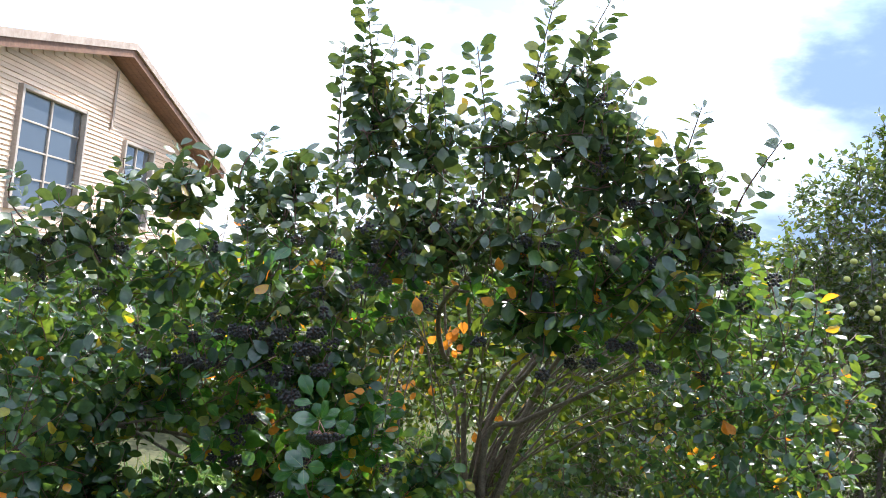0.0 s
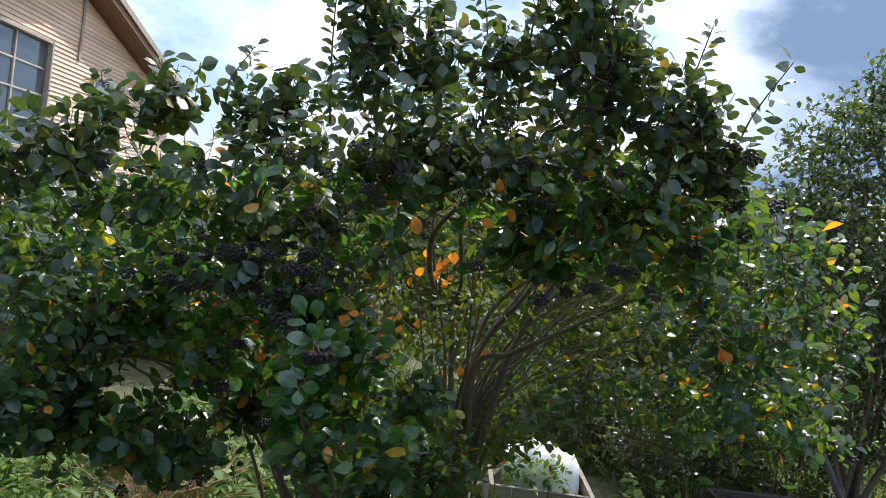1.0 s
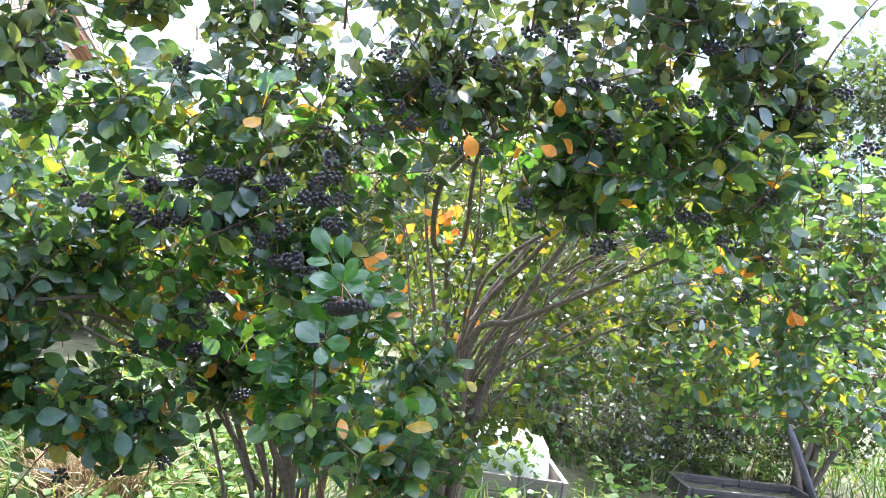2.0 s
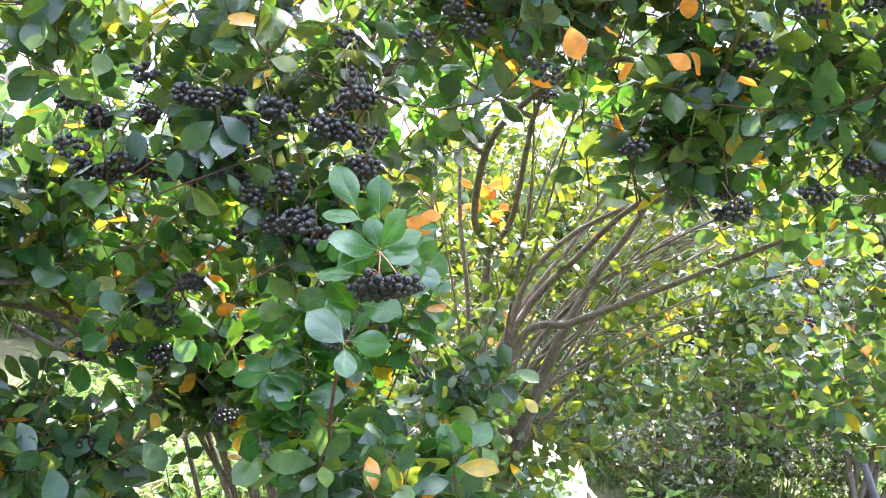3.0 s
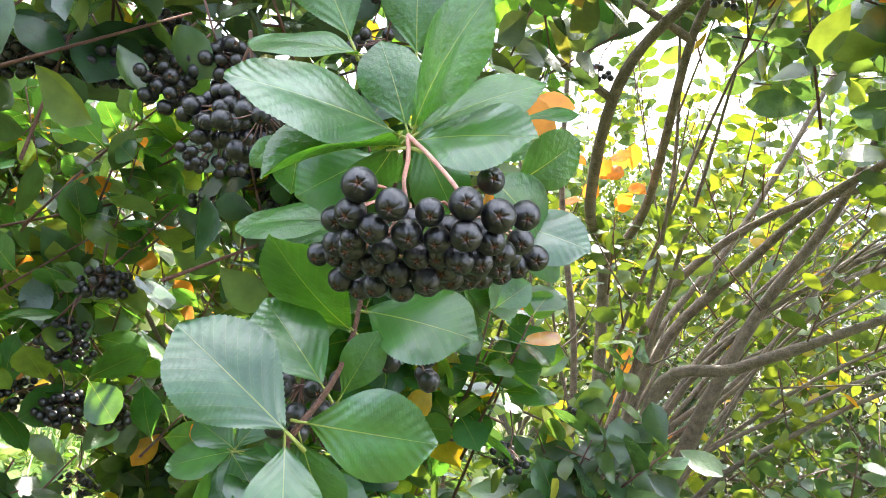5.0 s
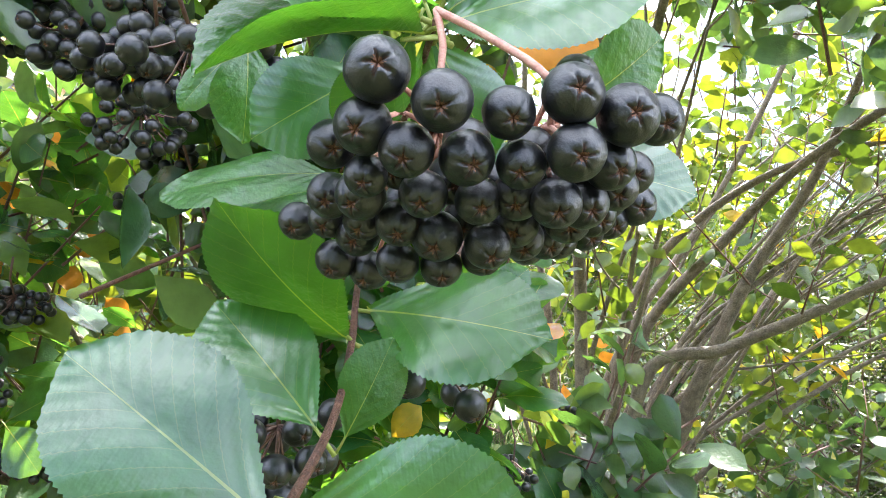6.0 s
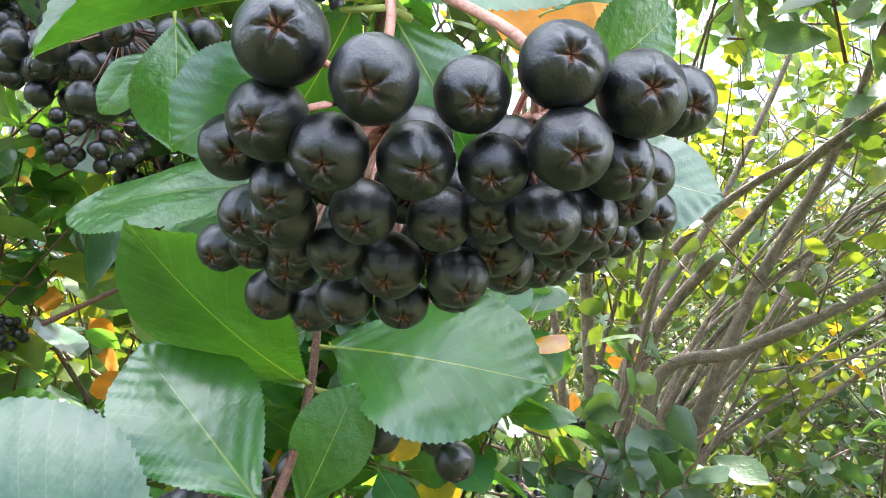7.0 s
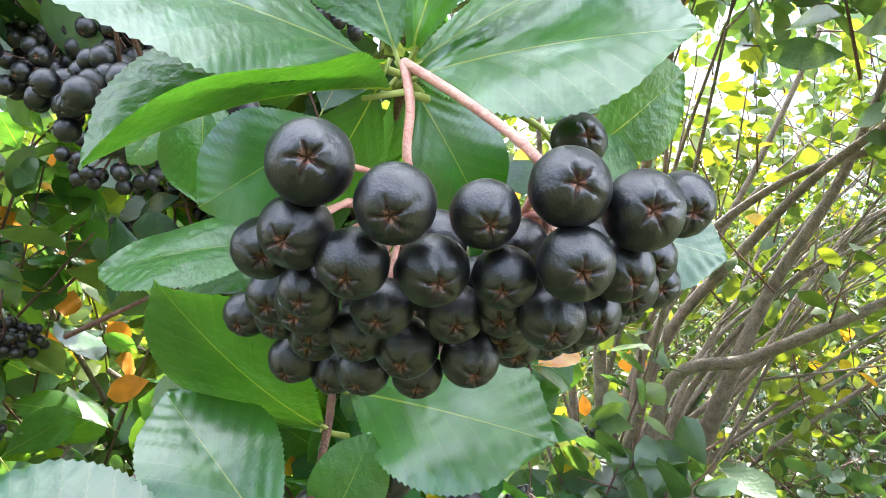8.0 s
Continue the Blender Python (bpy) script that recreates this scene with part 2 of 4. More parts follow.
M_SIDING = surface("painted_siding", (0.74, 0.53, 0.37), (0.88, 0.69, 0.53), 1.5, 0.6, 0.2, 14, 0, (1, 1, 3), "object")
M_ROOFWOOD = surface("brown_boards", (0.14, 0.066, 0.036), (0.25, 0.125, 0.07), 2.5, 0.65, 0.25, 8)
M_FASCIA = surface("fascia_paint", (0.34, 0.25, 0.19), (0.50, 0.40, 0.33), 3, 0.55, 0.2)
M_ROOFING = surface("roofing_sheet", (0.20, 0.17, 0.15), (0.33, 0.29, 0.27), 2, 0.5, 0.2)
M_FRAME = surface("weathered_frame_paint", (0.40, 0.33, 0.27), (0.58, 0.50, 0.43), 6, 0.6, 0.2)
M_WHITEPAINT = surface("white_paint", (0.66, 0.66, 0.64), (0.80, 0.80, 0.78), 4, 0.5, 0.1)
M_BOARD = surface("weathered_board", (0.16, 0.14, 0.115), (0.36, 0.32, 0.27), 7, 0.85, 0.5, 6, 0, (0.25, 1, 3), "object")
M_COVER = surface("white_fleece", (0.72, 0.73, 0.72), (0.84, 0.84, 0.82), 6, 0.7, 0.3)
# weathered_board again with the shade under the leaves put into its colour
M_SHADEDBOARD = surface("shaded_board", (0.05, 0.045, 0.04), (0.13, 0.115, 0.10), 7, 0.85, 0.5, 6, 0, (0.25, 1, 3), "object")
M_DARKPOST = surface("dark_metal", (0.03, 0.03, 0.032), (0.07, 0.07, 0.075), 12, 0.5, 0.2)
M_GLASS, _n, _l, _b = material("window_glass")
_b.inputs["Base Color"].default_value = (0.10, 0.12, 0.14, 1)
_b.inputs["Roughness"].default_value, _b.inputs["Metallic"].default_value = 0.06, 0.0
_b.inputs["Specular IOR Level"].default_value = 1.0
_b.inputs["Coat Weight"].default_value = 1.0
_b.inputs["Coat Roughness"].default_value = 0.02


# ---- building tools ----
rng = random.Random(11)


def part(name, bm, mat, parent=None, label=""):
    """One mesh object from a bmesh, under a thing or a part."""
    me = bpy.data.meshes.new(name)
    bm.to_mesh(me)
    bm.free()
    return part_mesh(name, me, mat, parent, label)


def part_mesh(name, me, mat, parent=None, label=""):
    ob = new(name, me)
    if mat and not me.materials:
        me.materials.append(mat)
    if parent:
        ob.parent = parent
    return tagged(ob, label)


def thing(name, label, category, group="", kind="", at=(0, 0, 0)):
    ob = new(name)
    ob.location = at
    ob.empty_display_size = 0.1
    return tagged(ob, label, category, group, kind)


def box(bm, x0, y0, z0, x1, y1, z1, bevel=0.0):
    vs = bmesh.ops.create_cube(bm, size=1.0)["verts"]
    bmesh.ops.transform(bm, matrix=Matrix.LocRotScale(((x0 + x1) / 2, (y0 + y1) / 2, (z0 + z1) / 2), None, (x1 - x0, y1 - y0, z1 - z0)), verts=vs)
    if bevel:
        es = list({e for v in vs for e in v.link_edges})
        bmesh.ops.bevel(bm, geom=es, offset=bevel, segments=2, affect="EDGES", profile=0.5)


def mesh_of(name, verts, faces, smooth=True):
    me = bpy.data.meshes.new(name)
    me.from_pydata(verts, [], faces)
    if smooth:
        me.shade_smooth()
    return me


def curve_points(pts, steps=5):
    """A smooth line through the given points."""
    p = [Vector(q) for q in pts]
    p = [2 * p[0] - p[1], *p, 2 * p[-1] - p[-2]]
    out = []
    for i in range(1, len(p) - 2):
        a, b, c, d = p[i - 1:i + 3]
        for k in range(steps):
            t = k / steps
            out.append(0.5 * (2 * b + (c - a) * t + (2 * a - 5 * b + 4 * c - d) * t * t + (3 * b - a - 3 * c + d) * t ** 3))
    out.append(p[-2])
    return out


def tube(store, pts, r0, r1, sides=6, knobs=0.0):
    """Adds a tapered round stem along pts to store = (verts, faces)."""
    verts, faces = store
    n = len(pts)
    ref = Vector((0.31, 0.87, 0.2)).normalized()
    start = len(verts)
    for i, p in enumerate(pts):
        way = (pts[min(i + 1, n - 1)] - pts[max(i - 1, 0)]).normalized()
        u = way.cross(ref)
        if u.length < 0.05:
            u = way.cross(Vector((1, 0, 0)))
        u.normalize()
        v = way.cross(u)
        r = r0 + (r1 - r0) * i / (n - 1)
        if knobs:
            r *= 1 + knobs * noise.noise(p * 23)
        for k in range(sides):
            a = 2 * math.pi * k / sides
            verts.append(p + r * (math.cos(a) * u + math.sin(a) * v))
    for i in range(n - 1):
        for k in range(sides):
            a, b = start + i * sides + k, start + i * sides + (k + 1) % sides
            faces.append((a, b, b + sides, a + sides))
    faces.append(tuple(start + k for k in reversed(range(sides))))
    faces.append(tuple(start + (n - 1) * sides + k for k in range(sides)))


def stem_part(name, pts, r0, r1, mat, parent, sides=8, steps=6, knobs=0.12, label=""):
    store = ([], [])
    tube(store, curve_points(pts, steps), r0, r1, sides, knobs)
    return part_mesh(name, mesh_of(name, *store), mat, parent, label)


def leaf_outline(s):
    """Half width of a chokeberry leaf, 0 to 1 along it; widest past the middle, with a short point."""
    u = min(1, s ** 1.22)
    w = math.sin(math.pi * u) ** (0.84 if u < 0.5 else 0.60) if 0 < s < 1 else 0.0
    return w * (1 - 0.40 * max(0, s - 0.86) / 0.14)


def leaf_mesh(name, rows, cols, width, curl=0.12, fold=0.12, wave=0.0, quilt=0.0, teeth=0, petiole=0.12, seed=0):
    """One leaf of length 1 along +y with its upper face to +z, and its stalk behind the origin. Returns verts, faces, uvs."""
    verts, faces, uv = [], [], []
    rnd = random.Random(seed)
    ph = rnd.uniform(0, 6)
    for i in range(rows + 1):
        s = i / rows
        hw = 0.5 * width * leaf_outline(min(0.995, max(0.012, s)))
        if teeth and 0 < i < rows:
            if rows > 40:
                hw += (-0.0045, 0.0005, 0.0065)[i % 3] * min(1, hw / 0.1)
            else:
                hw *= 1 + (0.03, -0.02)[i % 2]
        for k in range(-cols, cols + 1):
            c = k / cols
            x = hw * c
            z = fold * abs(x) - curl * (s - 0.35) ** 2 - 0.35 * curl * (x / (0.5 * width)) ** 2
            z += wave * math.sin(s * 9 + ph + c * 1.3) * abs(c)
            if quilt:
                q = (s * 9 - abs(c * leaf_outline(s) * 0.5) ** 0.8 * 6.5) % 1.0
                z -= quilt * math.cos(2 * math.pi * q) * min(1, abs(c) * 3) * (1 - abs(c) ** 6)
            verts.append(Vector((x, s, z)))
            uv.append((0.5 + 0.5 * c * leaf_outline(s), s))
    w = 2 * cols + 1
    for i in range(rows):
        for k in range(w - 1):
            a = i * w + k
            faces.append((a, a + 1, a + 1 + w, a + w))
    if petiole:
        z0 = verts[cols].z
        st = ([], [])
        r = 0.014
        tube(st, [Vector((0, -petiole, z0 - 0.05)), Vector((0, -petiole * 0.4, z0 - 0.012)), Vector((0, 0.12, verts[cols].z - 0.012))], r * 1.2, r * 0.7, 5)
        off = len(verts)
        verts += st[0]
        uv += [(0.5, 0.02)] * len(st[0])
        faces += [tuple(off + i for i in f) for f in st[1]]
    return verts, faces, uv


def leaf_data(name, **kw):
    verts, faces, uv = leaf_mesh(name, **kw)
    me = mesh_of(name, verts, faces)
    layer = me.uv_layers.new(name="UVMap")
    if kw.get("petiole", 0.12):
        for f in me.polygons[-12:]:
            f.material_index = 1
    for loop in me.loops:
        layer.data[loop.index].uv = uv[loop.vertex_index]
    return me


def leaf_pose(base, way, up, length, wide=1.0):
    """The pose of a leaf that starts at base, runs along way and turns its face to up."""
    y = Vector(way).normalized()
    x = y.cross(Vector(up))
    if x.length < 1e-3:
        x = y.cross(Vector((0.3, 0.4, 0.9)))
    x.normalize()
    z = x.cross(y)
    m = Matrix((x, y, z)).transposed().to_4x4()
    return Matrix.Translation(base) @ m @ Matrix.Diagonal((length * wide, length, length, 1))


class Foliage:
    """Gathers many small leaves into one mesh."""

    def __init__(self, shapes):
        self.shapes = [(np.array([tuple(v) for v in vs]), fs) for vs, fs, _ in shapes]
        self.verts, self.faces, self.count = [], [], 0

    def add(self, m, which):
        vs, fs = self.shapes[which]
        a = np.array(m)
        self.verts.append(vs @ a[:3, :3].T + a[:3, 3])
        off = self.count
        self.faces += [tuple(off + i for i in f) for f in fs]
        self.count += len(vs)

    def build(self, name, mat, parent, label=""):
        me = bpy.data.meshes.new(name)
        me.from_pydata(np.concatenate(self.verts).tolist(), [], self.faces)
        me.shade_smooth()
        ob = part_mesh(name, me, mat, parent, label)
        return tagged(ob, kind="stuff")


def unit(r=rng):
    while True:
        v = Vector((r.uniform(-1, 1), r.uniform(-1, 1), r.uniform(-1, 1)))
        if 0.05 < v.length < 1:
            return v.normalized()


SMALL = [leaf_mesh("leaf", rows=5, cols=1, width=w, curl=c, fold=f, petiole=0) for w, c, f in ((0.60, 0.30, 0.35), (0.66, 0.15, 0.25), (0.52, 0.55, 0.50), (0.62, -0.15, 0.40))]
FAR = [leaf_mesh("leaf", rows=3, cols=1, width=w, curl=c, fold=f, petiole=0) for w, c, f in ((0.58, 0.28, 0.25), (0.64, 0.12, 0.15), (0.52, 0.45, 0.40), (0.60, -0.12, 0.22))]
NEAR_LEAVES = [leaf_data("leaf", rows=14, cols=3, width=w, curl=c, fold=f, wave=0.012, teeth=1, seed=i) for i, (w, c, f) in enumerate(((0.70, 0.20, 0.16), (0.78, 0.10, 0.10), (0.66, 0.28, 0.22), (0.74, 0.05, 0.16)))]
FINE_LEAVES = [leaf_data("leaf", rows=110, cols=8, width=w, curl=c, fold=f, wave=0.022, quilt=0.0042, teeth=1, petiole=0.16, seed=i + 9) for i, (w, c, f) in enumerate(((0.72, 0.14, 0.10), (0.62, 0.22, 0.2), (0.66, 0.3, 0.16), (0.56, 0.18, 0.3), (0.62, 0.25, 0.75)))]
for _me in NEAR_LEAVES:
    _me.materials.append(M_LEAF_NEAR)
    _me.materials.append(M_PETIOLE)
for _i, _me in enumerate(FINE_LEAVES):
    _me.materials.append(M_LEAF_DULL if _i else M_LEAF_FRESH)
    _me.materials.append(M_PETIOLE)


# ---- ground ----
def build_ground():
    bm = bmesh.new()
    bmesh.ops.create_grid(bm, x_segments=60, y_segments=60, size=9)
    for v in bm.verts:
        v.co.z = 0.03 * noise.noise(v.co * 1.1) + 0.015 * noise.noise(v.co * 4)
        if max(abs(v.co.x), abs(v.co.y)) > 8.9:
            v.co.x *= 30
            v.co.y *= 30
            v.co.z = -0.1
    ob = part("ground", bm, M_SOIL)
    tagged(ob, "uneven garden soil grown over with grass and weeds", "ground", kind="structure")


build_ground()


# ---- the house ----
def build_house():
    a = radians(5)
    along, out = Vector((-math.sin(a), math.cos(a), 0)), Vector((math.cos(a), math.sin(a), 0))
    apex = Vector((-5.77, 7.26, 0))
    house = thing("house", "beige clapboard house with brown low-pitched gable roof", "house", at=apex)
    house.matrix_basis = Matrix.Translation(apex) @ Matrix((along, -out, Vector((0, 0, 1)))).transposed().to_4x4()
    # local: x along the gable wall, y into the house, z up
    top, slope, x0, x1 = 4.58, 0.25, -5.6, 4.9
    ends = (x0 + 0.5, x1 - 0.5)
    wins = [(-2.03, -0.50, 1.96, 3.38), (0.88, 1.96, 1.9, 3.20)]

    def roof_z(x):
        return top - 0.20 - slope * abs(x)
    bm = bmesh.new()
    cuts = sorted({ends[0], ends[1], 0.0, *[v for w in wins for v in w[:2]]})
    for p, q in zip(cuts, cuts[1:]):
        hole = [w for w in wins if w[0] <= p + 1e-6 and q <= w[1] + 1e-6]
        spans = [(0.0, hole[0][2], False), (hole[0][3], None, True)] if hole else [(0.0, None, True)]
        for z0, z1, roofed in spans:
            za, zb = (roof_z(p), roof_z(q)) if roofed else (z1, z1)
            pts = [(p, z0), (q, z0), (q, zb), (p, za)]
            f = [bm.verts.new((x, 0.40, z)) for x, z in pts]
            g = [bm.verts.new((x, 0.58, z)) for x, z in pts]
            bm.faces.new(f)
            bm.faces.new(g[::-1])
            for i in range(4):
                bm.faces.new((f[i], g[i], g[(i + 1) % 4], f[(i + 1) % 4]))
    bmesh.ops.recalc_face_normals(bm, faces=bm.faces)
    wall = part("gable_wall", bm, M_SIDING, house)
    # clapboards, one strip each, lapped over the one below
    step = 0.062
    z = 0.3
    while z < top - 0.25:
        reach = [max(ends[0], -(top - 0.205 - z - step) / slope), min(ends[1], (top - 0.205 - z - step) / slope)]
        runs = [tuple(reach)]
        for w in wins:
            if w[2] - 0.12 < z < w[3] + 0.06:
                nxt = []
                for p, q in runs:
                    if q <= w[0] - 0.08 or p >= w[1] + 0.08:
                        nxt.append((p, q))
                    else:
                        nxt += [(p, w[0] - 0.08), (w[1] + 0.08, q)]
                runs = nxt
        for p, q in runs:
            if q - p < 0.1:
                continue
            bm = bmesh.new()
            vs = [bm.verts.new(c) for c in ((p, 0.372, z), (q, 0.372, z), (q, 0.392, z + step), (p, 0.392, z + step), (p, 0.398, z), (q, 0.398, z), (q, 0.398, z + step), (p, 0.398, z + step))]
            for f in ((0, 1, 2, 3), (0, 4, 5, 1), (3, 2, 6, 7), (0, 3, 7, 4), (1, 5, 6, 2), (4, 7, 6, 5)):
                bm.faces.new([vs[i] for i in f])
            part("clapboard", bm, M_SIDING, wall)
        z += step
    # other walls
    bm = bmesh.new()
    box(bm, ends[0], 0.6, 0, ends[0] + 0.18, 7, roof_z(ends[0]))
    box(bm, ends[1] - 0.18, 0.6, 0, ends[1], 7, roof_z(ends[1]))
    box(bm, ends[0], 7.0, 0, ends[1], 7.18, roof_z(ends[1]) - 0.1)
    part("rear_wall", bm, M_SIDING, house)
    for sgn, xe in ((-1, x0), (1, x1)):
        bm = bmesh.new()
        ze = top - slope * abs(xe)
        vs = [bm.verts.new(c) for c in ((0, 0, top), (xe, 0, ze), (xe, 7.4, ze), (0, 7.4, top), (0, 0, top - 0.06), (xe, 0, ze - 0.06), (xe, 7.4, ze - 0.06), (0, 7.4, top - 0.06))]
        for f in ((0, 1, 2, 3), (4, 7, 6, 5), (0, 4, 5, 1), (1, 5, 6, 2), (2, 6, 7, 3), (0, 3, 7, 4)):
            bm.faces.new([vs[i] for i in f])
        bmesh.ops.recalc_face_normals(bm, faces=bm.faces)
        roof = part("roof", bm, M_ROOFING, house, "low-pitched sheet roof slope")
        # fascia and soffit boards under the overhang
        bm = bmesh.new()
        vs = []
        for yy in (-0.03, 0.0):
            vs += [bm.verts.new(c) for c in ((0, yy, top + 0.01), (xe, yy, ze + 0.01), (xe, yy, ze - 0.09), (0, yy, top - 0.09))]
        for f in ((0, 1, 2, 3), (7, 6, 5, 4), (0, 4, 5, 1), (1, 5, 6, 2), (2, 6, 7, 3), (3, 7, 4, 0)):
            bm.faces.new([vs[i] for i in f])
        bmesh.ops.recalc_face_normals(bm, faces=bm.faces)
        part("fascia", bm, M_FASCIA, roof, "pale painted fascia board")
        for i in range(4):
            bm = bmesh.new()
            y0, y1 = 0.02 + i * 0.095, 0.108 + i * 0.095
            vs = []
            for dz in (-0.085, -0.065):
                vs += [bm.verts.new((xx, yy, zz + dz - 0.11)) for xx, yy, zz in ((0, y0, top), (xe, y0, ze), (xe, y1, ze), (0, y1, top))]
            for f in ((0, 3, 2, 1), (4, 5, 6, 7), (0, 1, 5, 4), (1, 2, 6, 5), (2, 3, 7, 6), (3, 0, 4, 7)):
                bm.faces.new([vs[k] for k in f])
            bmesh.ops.recalc_face_normals(bm, faces=bm.faces)
            part("soffit_board", bm, M_ROOFWOOD, roof, "dark brown soffit board")
        bm = bmesh.new()
        vs = []
        for yy in (0.004, 0.02):
            vs += [bm.verts.new(c) for c in ((0, yy, top - 0.07), (xe, yy, ze - 0.07), (xe, yy, ze - 0.20), (0, yy, top - 0.20))]
        for f in ((0, 1, 2, 3), (7, 6, 5, 4), (0, 4, 5, 1), (1, 5, 6, 2), (2, 6, 7, 3), (3, 7, 4, 0)):
            bm.faces.new([vs[i] for i in f])
        bmesh.ops.recalc_face_normals(bm, faces=bm.faces)
        part("barge_board", bm, M_ROOFWOOD, roof, "dark brown barge board")
    for p, q, z0, z1 in wins:
        bm = bmesh.new()
        box(bm, p - 0.05, 0.33, z0 - 0.05, p, 0.46, z1 + 0.05, 0.006)
        box(bm, q, 0.33, z0 - 0.05, q + 0.05, 0.46, z1 + 0.05, 0.006)
        box(bm, p, 0.335, z1, q, 0.46, z1 + 0.05, 0.006)
        box(bm, p, 0.335, z0 - 0.05, q, 0.46, z0, 0.006)
        win = part("window", bm, M_FRAME, house, "brown-grey framed window with small panes")
        cols = 2
        for i in range(1, cols):
            xx = p + (q - p) * i / cols
            bm = bmesh.new()
            box(bm, xx - 0.02, 0.40, z0, xx + 0.02, 0.45, z1, 0.005)
            part("mullion", bm, M_FRAME, win)
        for i in range(1, 4):
            zz = z0 + (z1 - z0) * i / 4
            bm = bmesh.new()
            box(bm, p, 0.405, zz - 0.013, q, 0.445, zz + 0.013, 0.005)
            part("glazing_bar", bm, M_FRAME, win)
        for i in range(cols):
            for k in range(4):
                bm = bmesh.new()
                box(bm, p + (q - p) * i / cols, 0.424, z0 + (z1 - z0) * k / 4, p + (q - p) * (i + 1) / cols, 0.43, z0 + (z1 - z0) * (k + 1) / 4)
                part("pane", bm, M_GLASS, win)
        # no room inside: a sheet whose dark colour stands for its shade
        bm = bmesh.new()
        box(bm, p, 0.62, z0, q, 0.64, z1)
        part("window_backing", bm, M_DARKPOST, win, "dark sheet standing for the unlit room behind the panes")
    bm = bmesh.new()
    box(bm, 0.30, 0.350, 3.32, 0.36, 0.370, 4.22, 0.004)
    part("joint_strip", bm, M_FASCIA, wall, "vertical cover strip on the clapboards")


build_house()


# ---- raised beds, cover and dry stalks behind the bush ----
def build_bed(x, y, turn, length, depth, height, label, mat):
    bed = thing("raised_bed", label, "garden bed", "raised beds in the garden", at=(x, y, 0))
    bed.matrix_basis = pose(x, y, 0, 0, 0, turn)
    for row in range(2):
        for yy in (0, depth):
            half = length * (0.55 if row else 0.42)
            for a, b in ((0, half), (half + 0.006, length)):
                bm = bmesh.new()
                z0 = row * height / 2
                box(bm, a, yy, z0 + 0.004 - 0.05 * (row == 0), b, yy + 0.03, z0 + height / 2, 0.004)
                part("board", bm, mat, bed)
    for a in (-0.035, length + 0.005):
        bm = bmesh.new()
        box(bm, a, 0, -0.05, a + 0.03, depth + 0.03, height, 0.004)
        part("end_board", bm, mat, bed)
    bm = bmesh.new()
    bmesh.ops.create_grid(bm, x_segments=30, y_segments=14, size=0.5)
    for v in bm.verts:
        v.co = Vector(((v.co.x + 0.5) * (length - 0.02) + 0.01, (v.co.y + 0.5) * (depth - 0.04) + 0.032, height - 0.06 + 0.03 * noise.noise(v.co * 9)))
    part("soil", bm, M_SOIL, bed)
    return bed


build_bed(0.36, 1.20, 2, 0.56, 0.56, 0.20, "low raised bed of grey weathered boards", M_BOARD)
build_bed(1.92, 1.80, 6, 0.9, 0.28, 0.10, "low raised bed of weathered boards, darkened as if in shade", M_SHADEDBOARD)


def build_cover():
    bm = bmesh.new()
    n, k = 16, 14
    rows = []
    for i in range(n + 1):
        u = i / n
        rows.append([])
        for j in range(k + 1):
            a = math.pi * j / k
            r = 0.24 * (0.45 + 0.55 * math.sin(math.pi * (0.10 + 0.86 * u)) ** 0.6) + 0.012 * noise.noise(Vector((u * 9, a * 4, 1)))
            z = 0.15 + 0.26 * math.sin(a) * (r / 0.24) + 0.016 * math.sin(u * 22) * math.sin(a)
            rows[-1].append(bm.verts.new((0.41 + 0.46 * u, 1.50 - r * math.cos(a), z)))
    for i in range(n):
        for j in range(k):
            bm.faces.new((rows[i][j], rows[i][j + 1], rows[i + 1][j + 1], rows[i + 1][j]))
    bm.faces.new([v for v in rows[0]])
    bm.faces.new([v for v in rows[-1]][::-1])
    for f in bm.faces:
        f.smooth = True
    tagged(part("plant_cover", bm, M_COVER), "white fleece tunnel cover over a garden bed", "garden cover")


build_cover()


def build_stalks():
    store = ([], [])
    r = random.Random(3)
    for i in range(420):
        p = Vector((-1.40 + r.gauss(0, 0.13), 0.62 + r.gauss(0, 0.13), 0))
        d = Vector((r.gauss(0, 0.5), r.gauss(0, 0.5), r.uniform(0.25, 1.2))).normalized()
        l = r.uniform(0.2, 0.5)
        tube(store, [p, p + d * l * 0.6, p + d * l + Vector((r.gauss(0, .06), r.gauss(0, .06), -0.06))], 0.004, 0.002, 4)
    ob = part_mesh("dry_stalks", mesh_of("dry_stalks", *store), M_STRAW)
    tagged(ob, "heap of dry straw-coloured stalks on the ground", "plant stalks", kind="stuff")


build_stalks()


def build_post():
    store = ([], [])
    tube(store, [Vector((2.24, 2.62, -0.1)), Vector((2.21, 2.62, 0.25)), Vector((2.16, 2.62, 0.52))], 0.012, 0.011, 8)
    tagged(part_mesh("garden_stake", mesh_of("garden_stake", *store), M_WHITEPAINT), "thin pale stake standing in the soil", "stake")
    store = ([], [])
    tube(store, [Vector((2.56, 1.50, -0.1)), Vector((2.52, 1.50, 0.25)), Vector((2.306, 1.53, 0.65))], 0.022, 0.02, 8)
    tagged(part_mesh("iron_post", mesh_of("iron_post", *store), M_DARKPOST), "dark leaning iron post beside a bed", "post")


build_post()


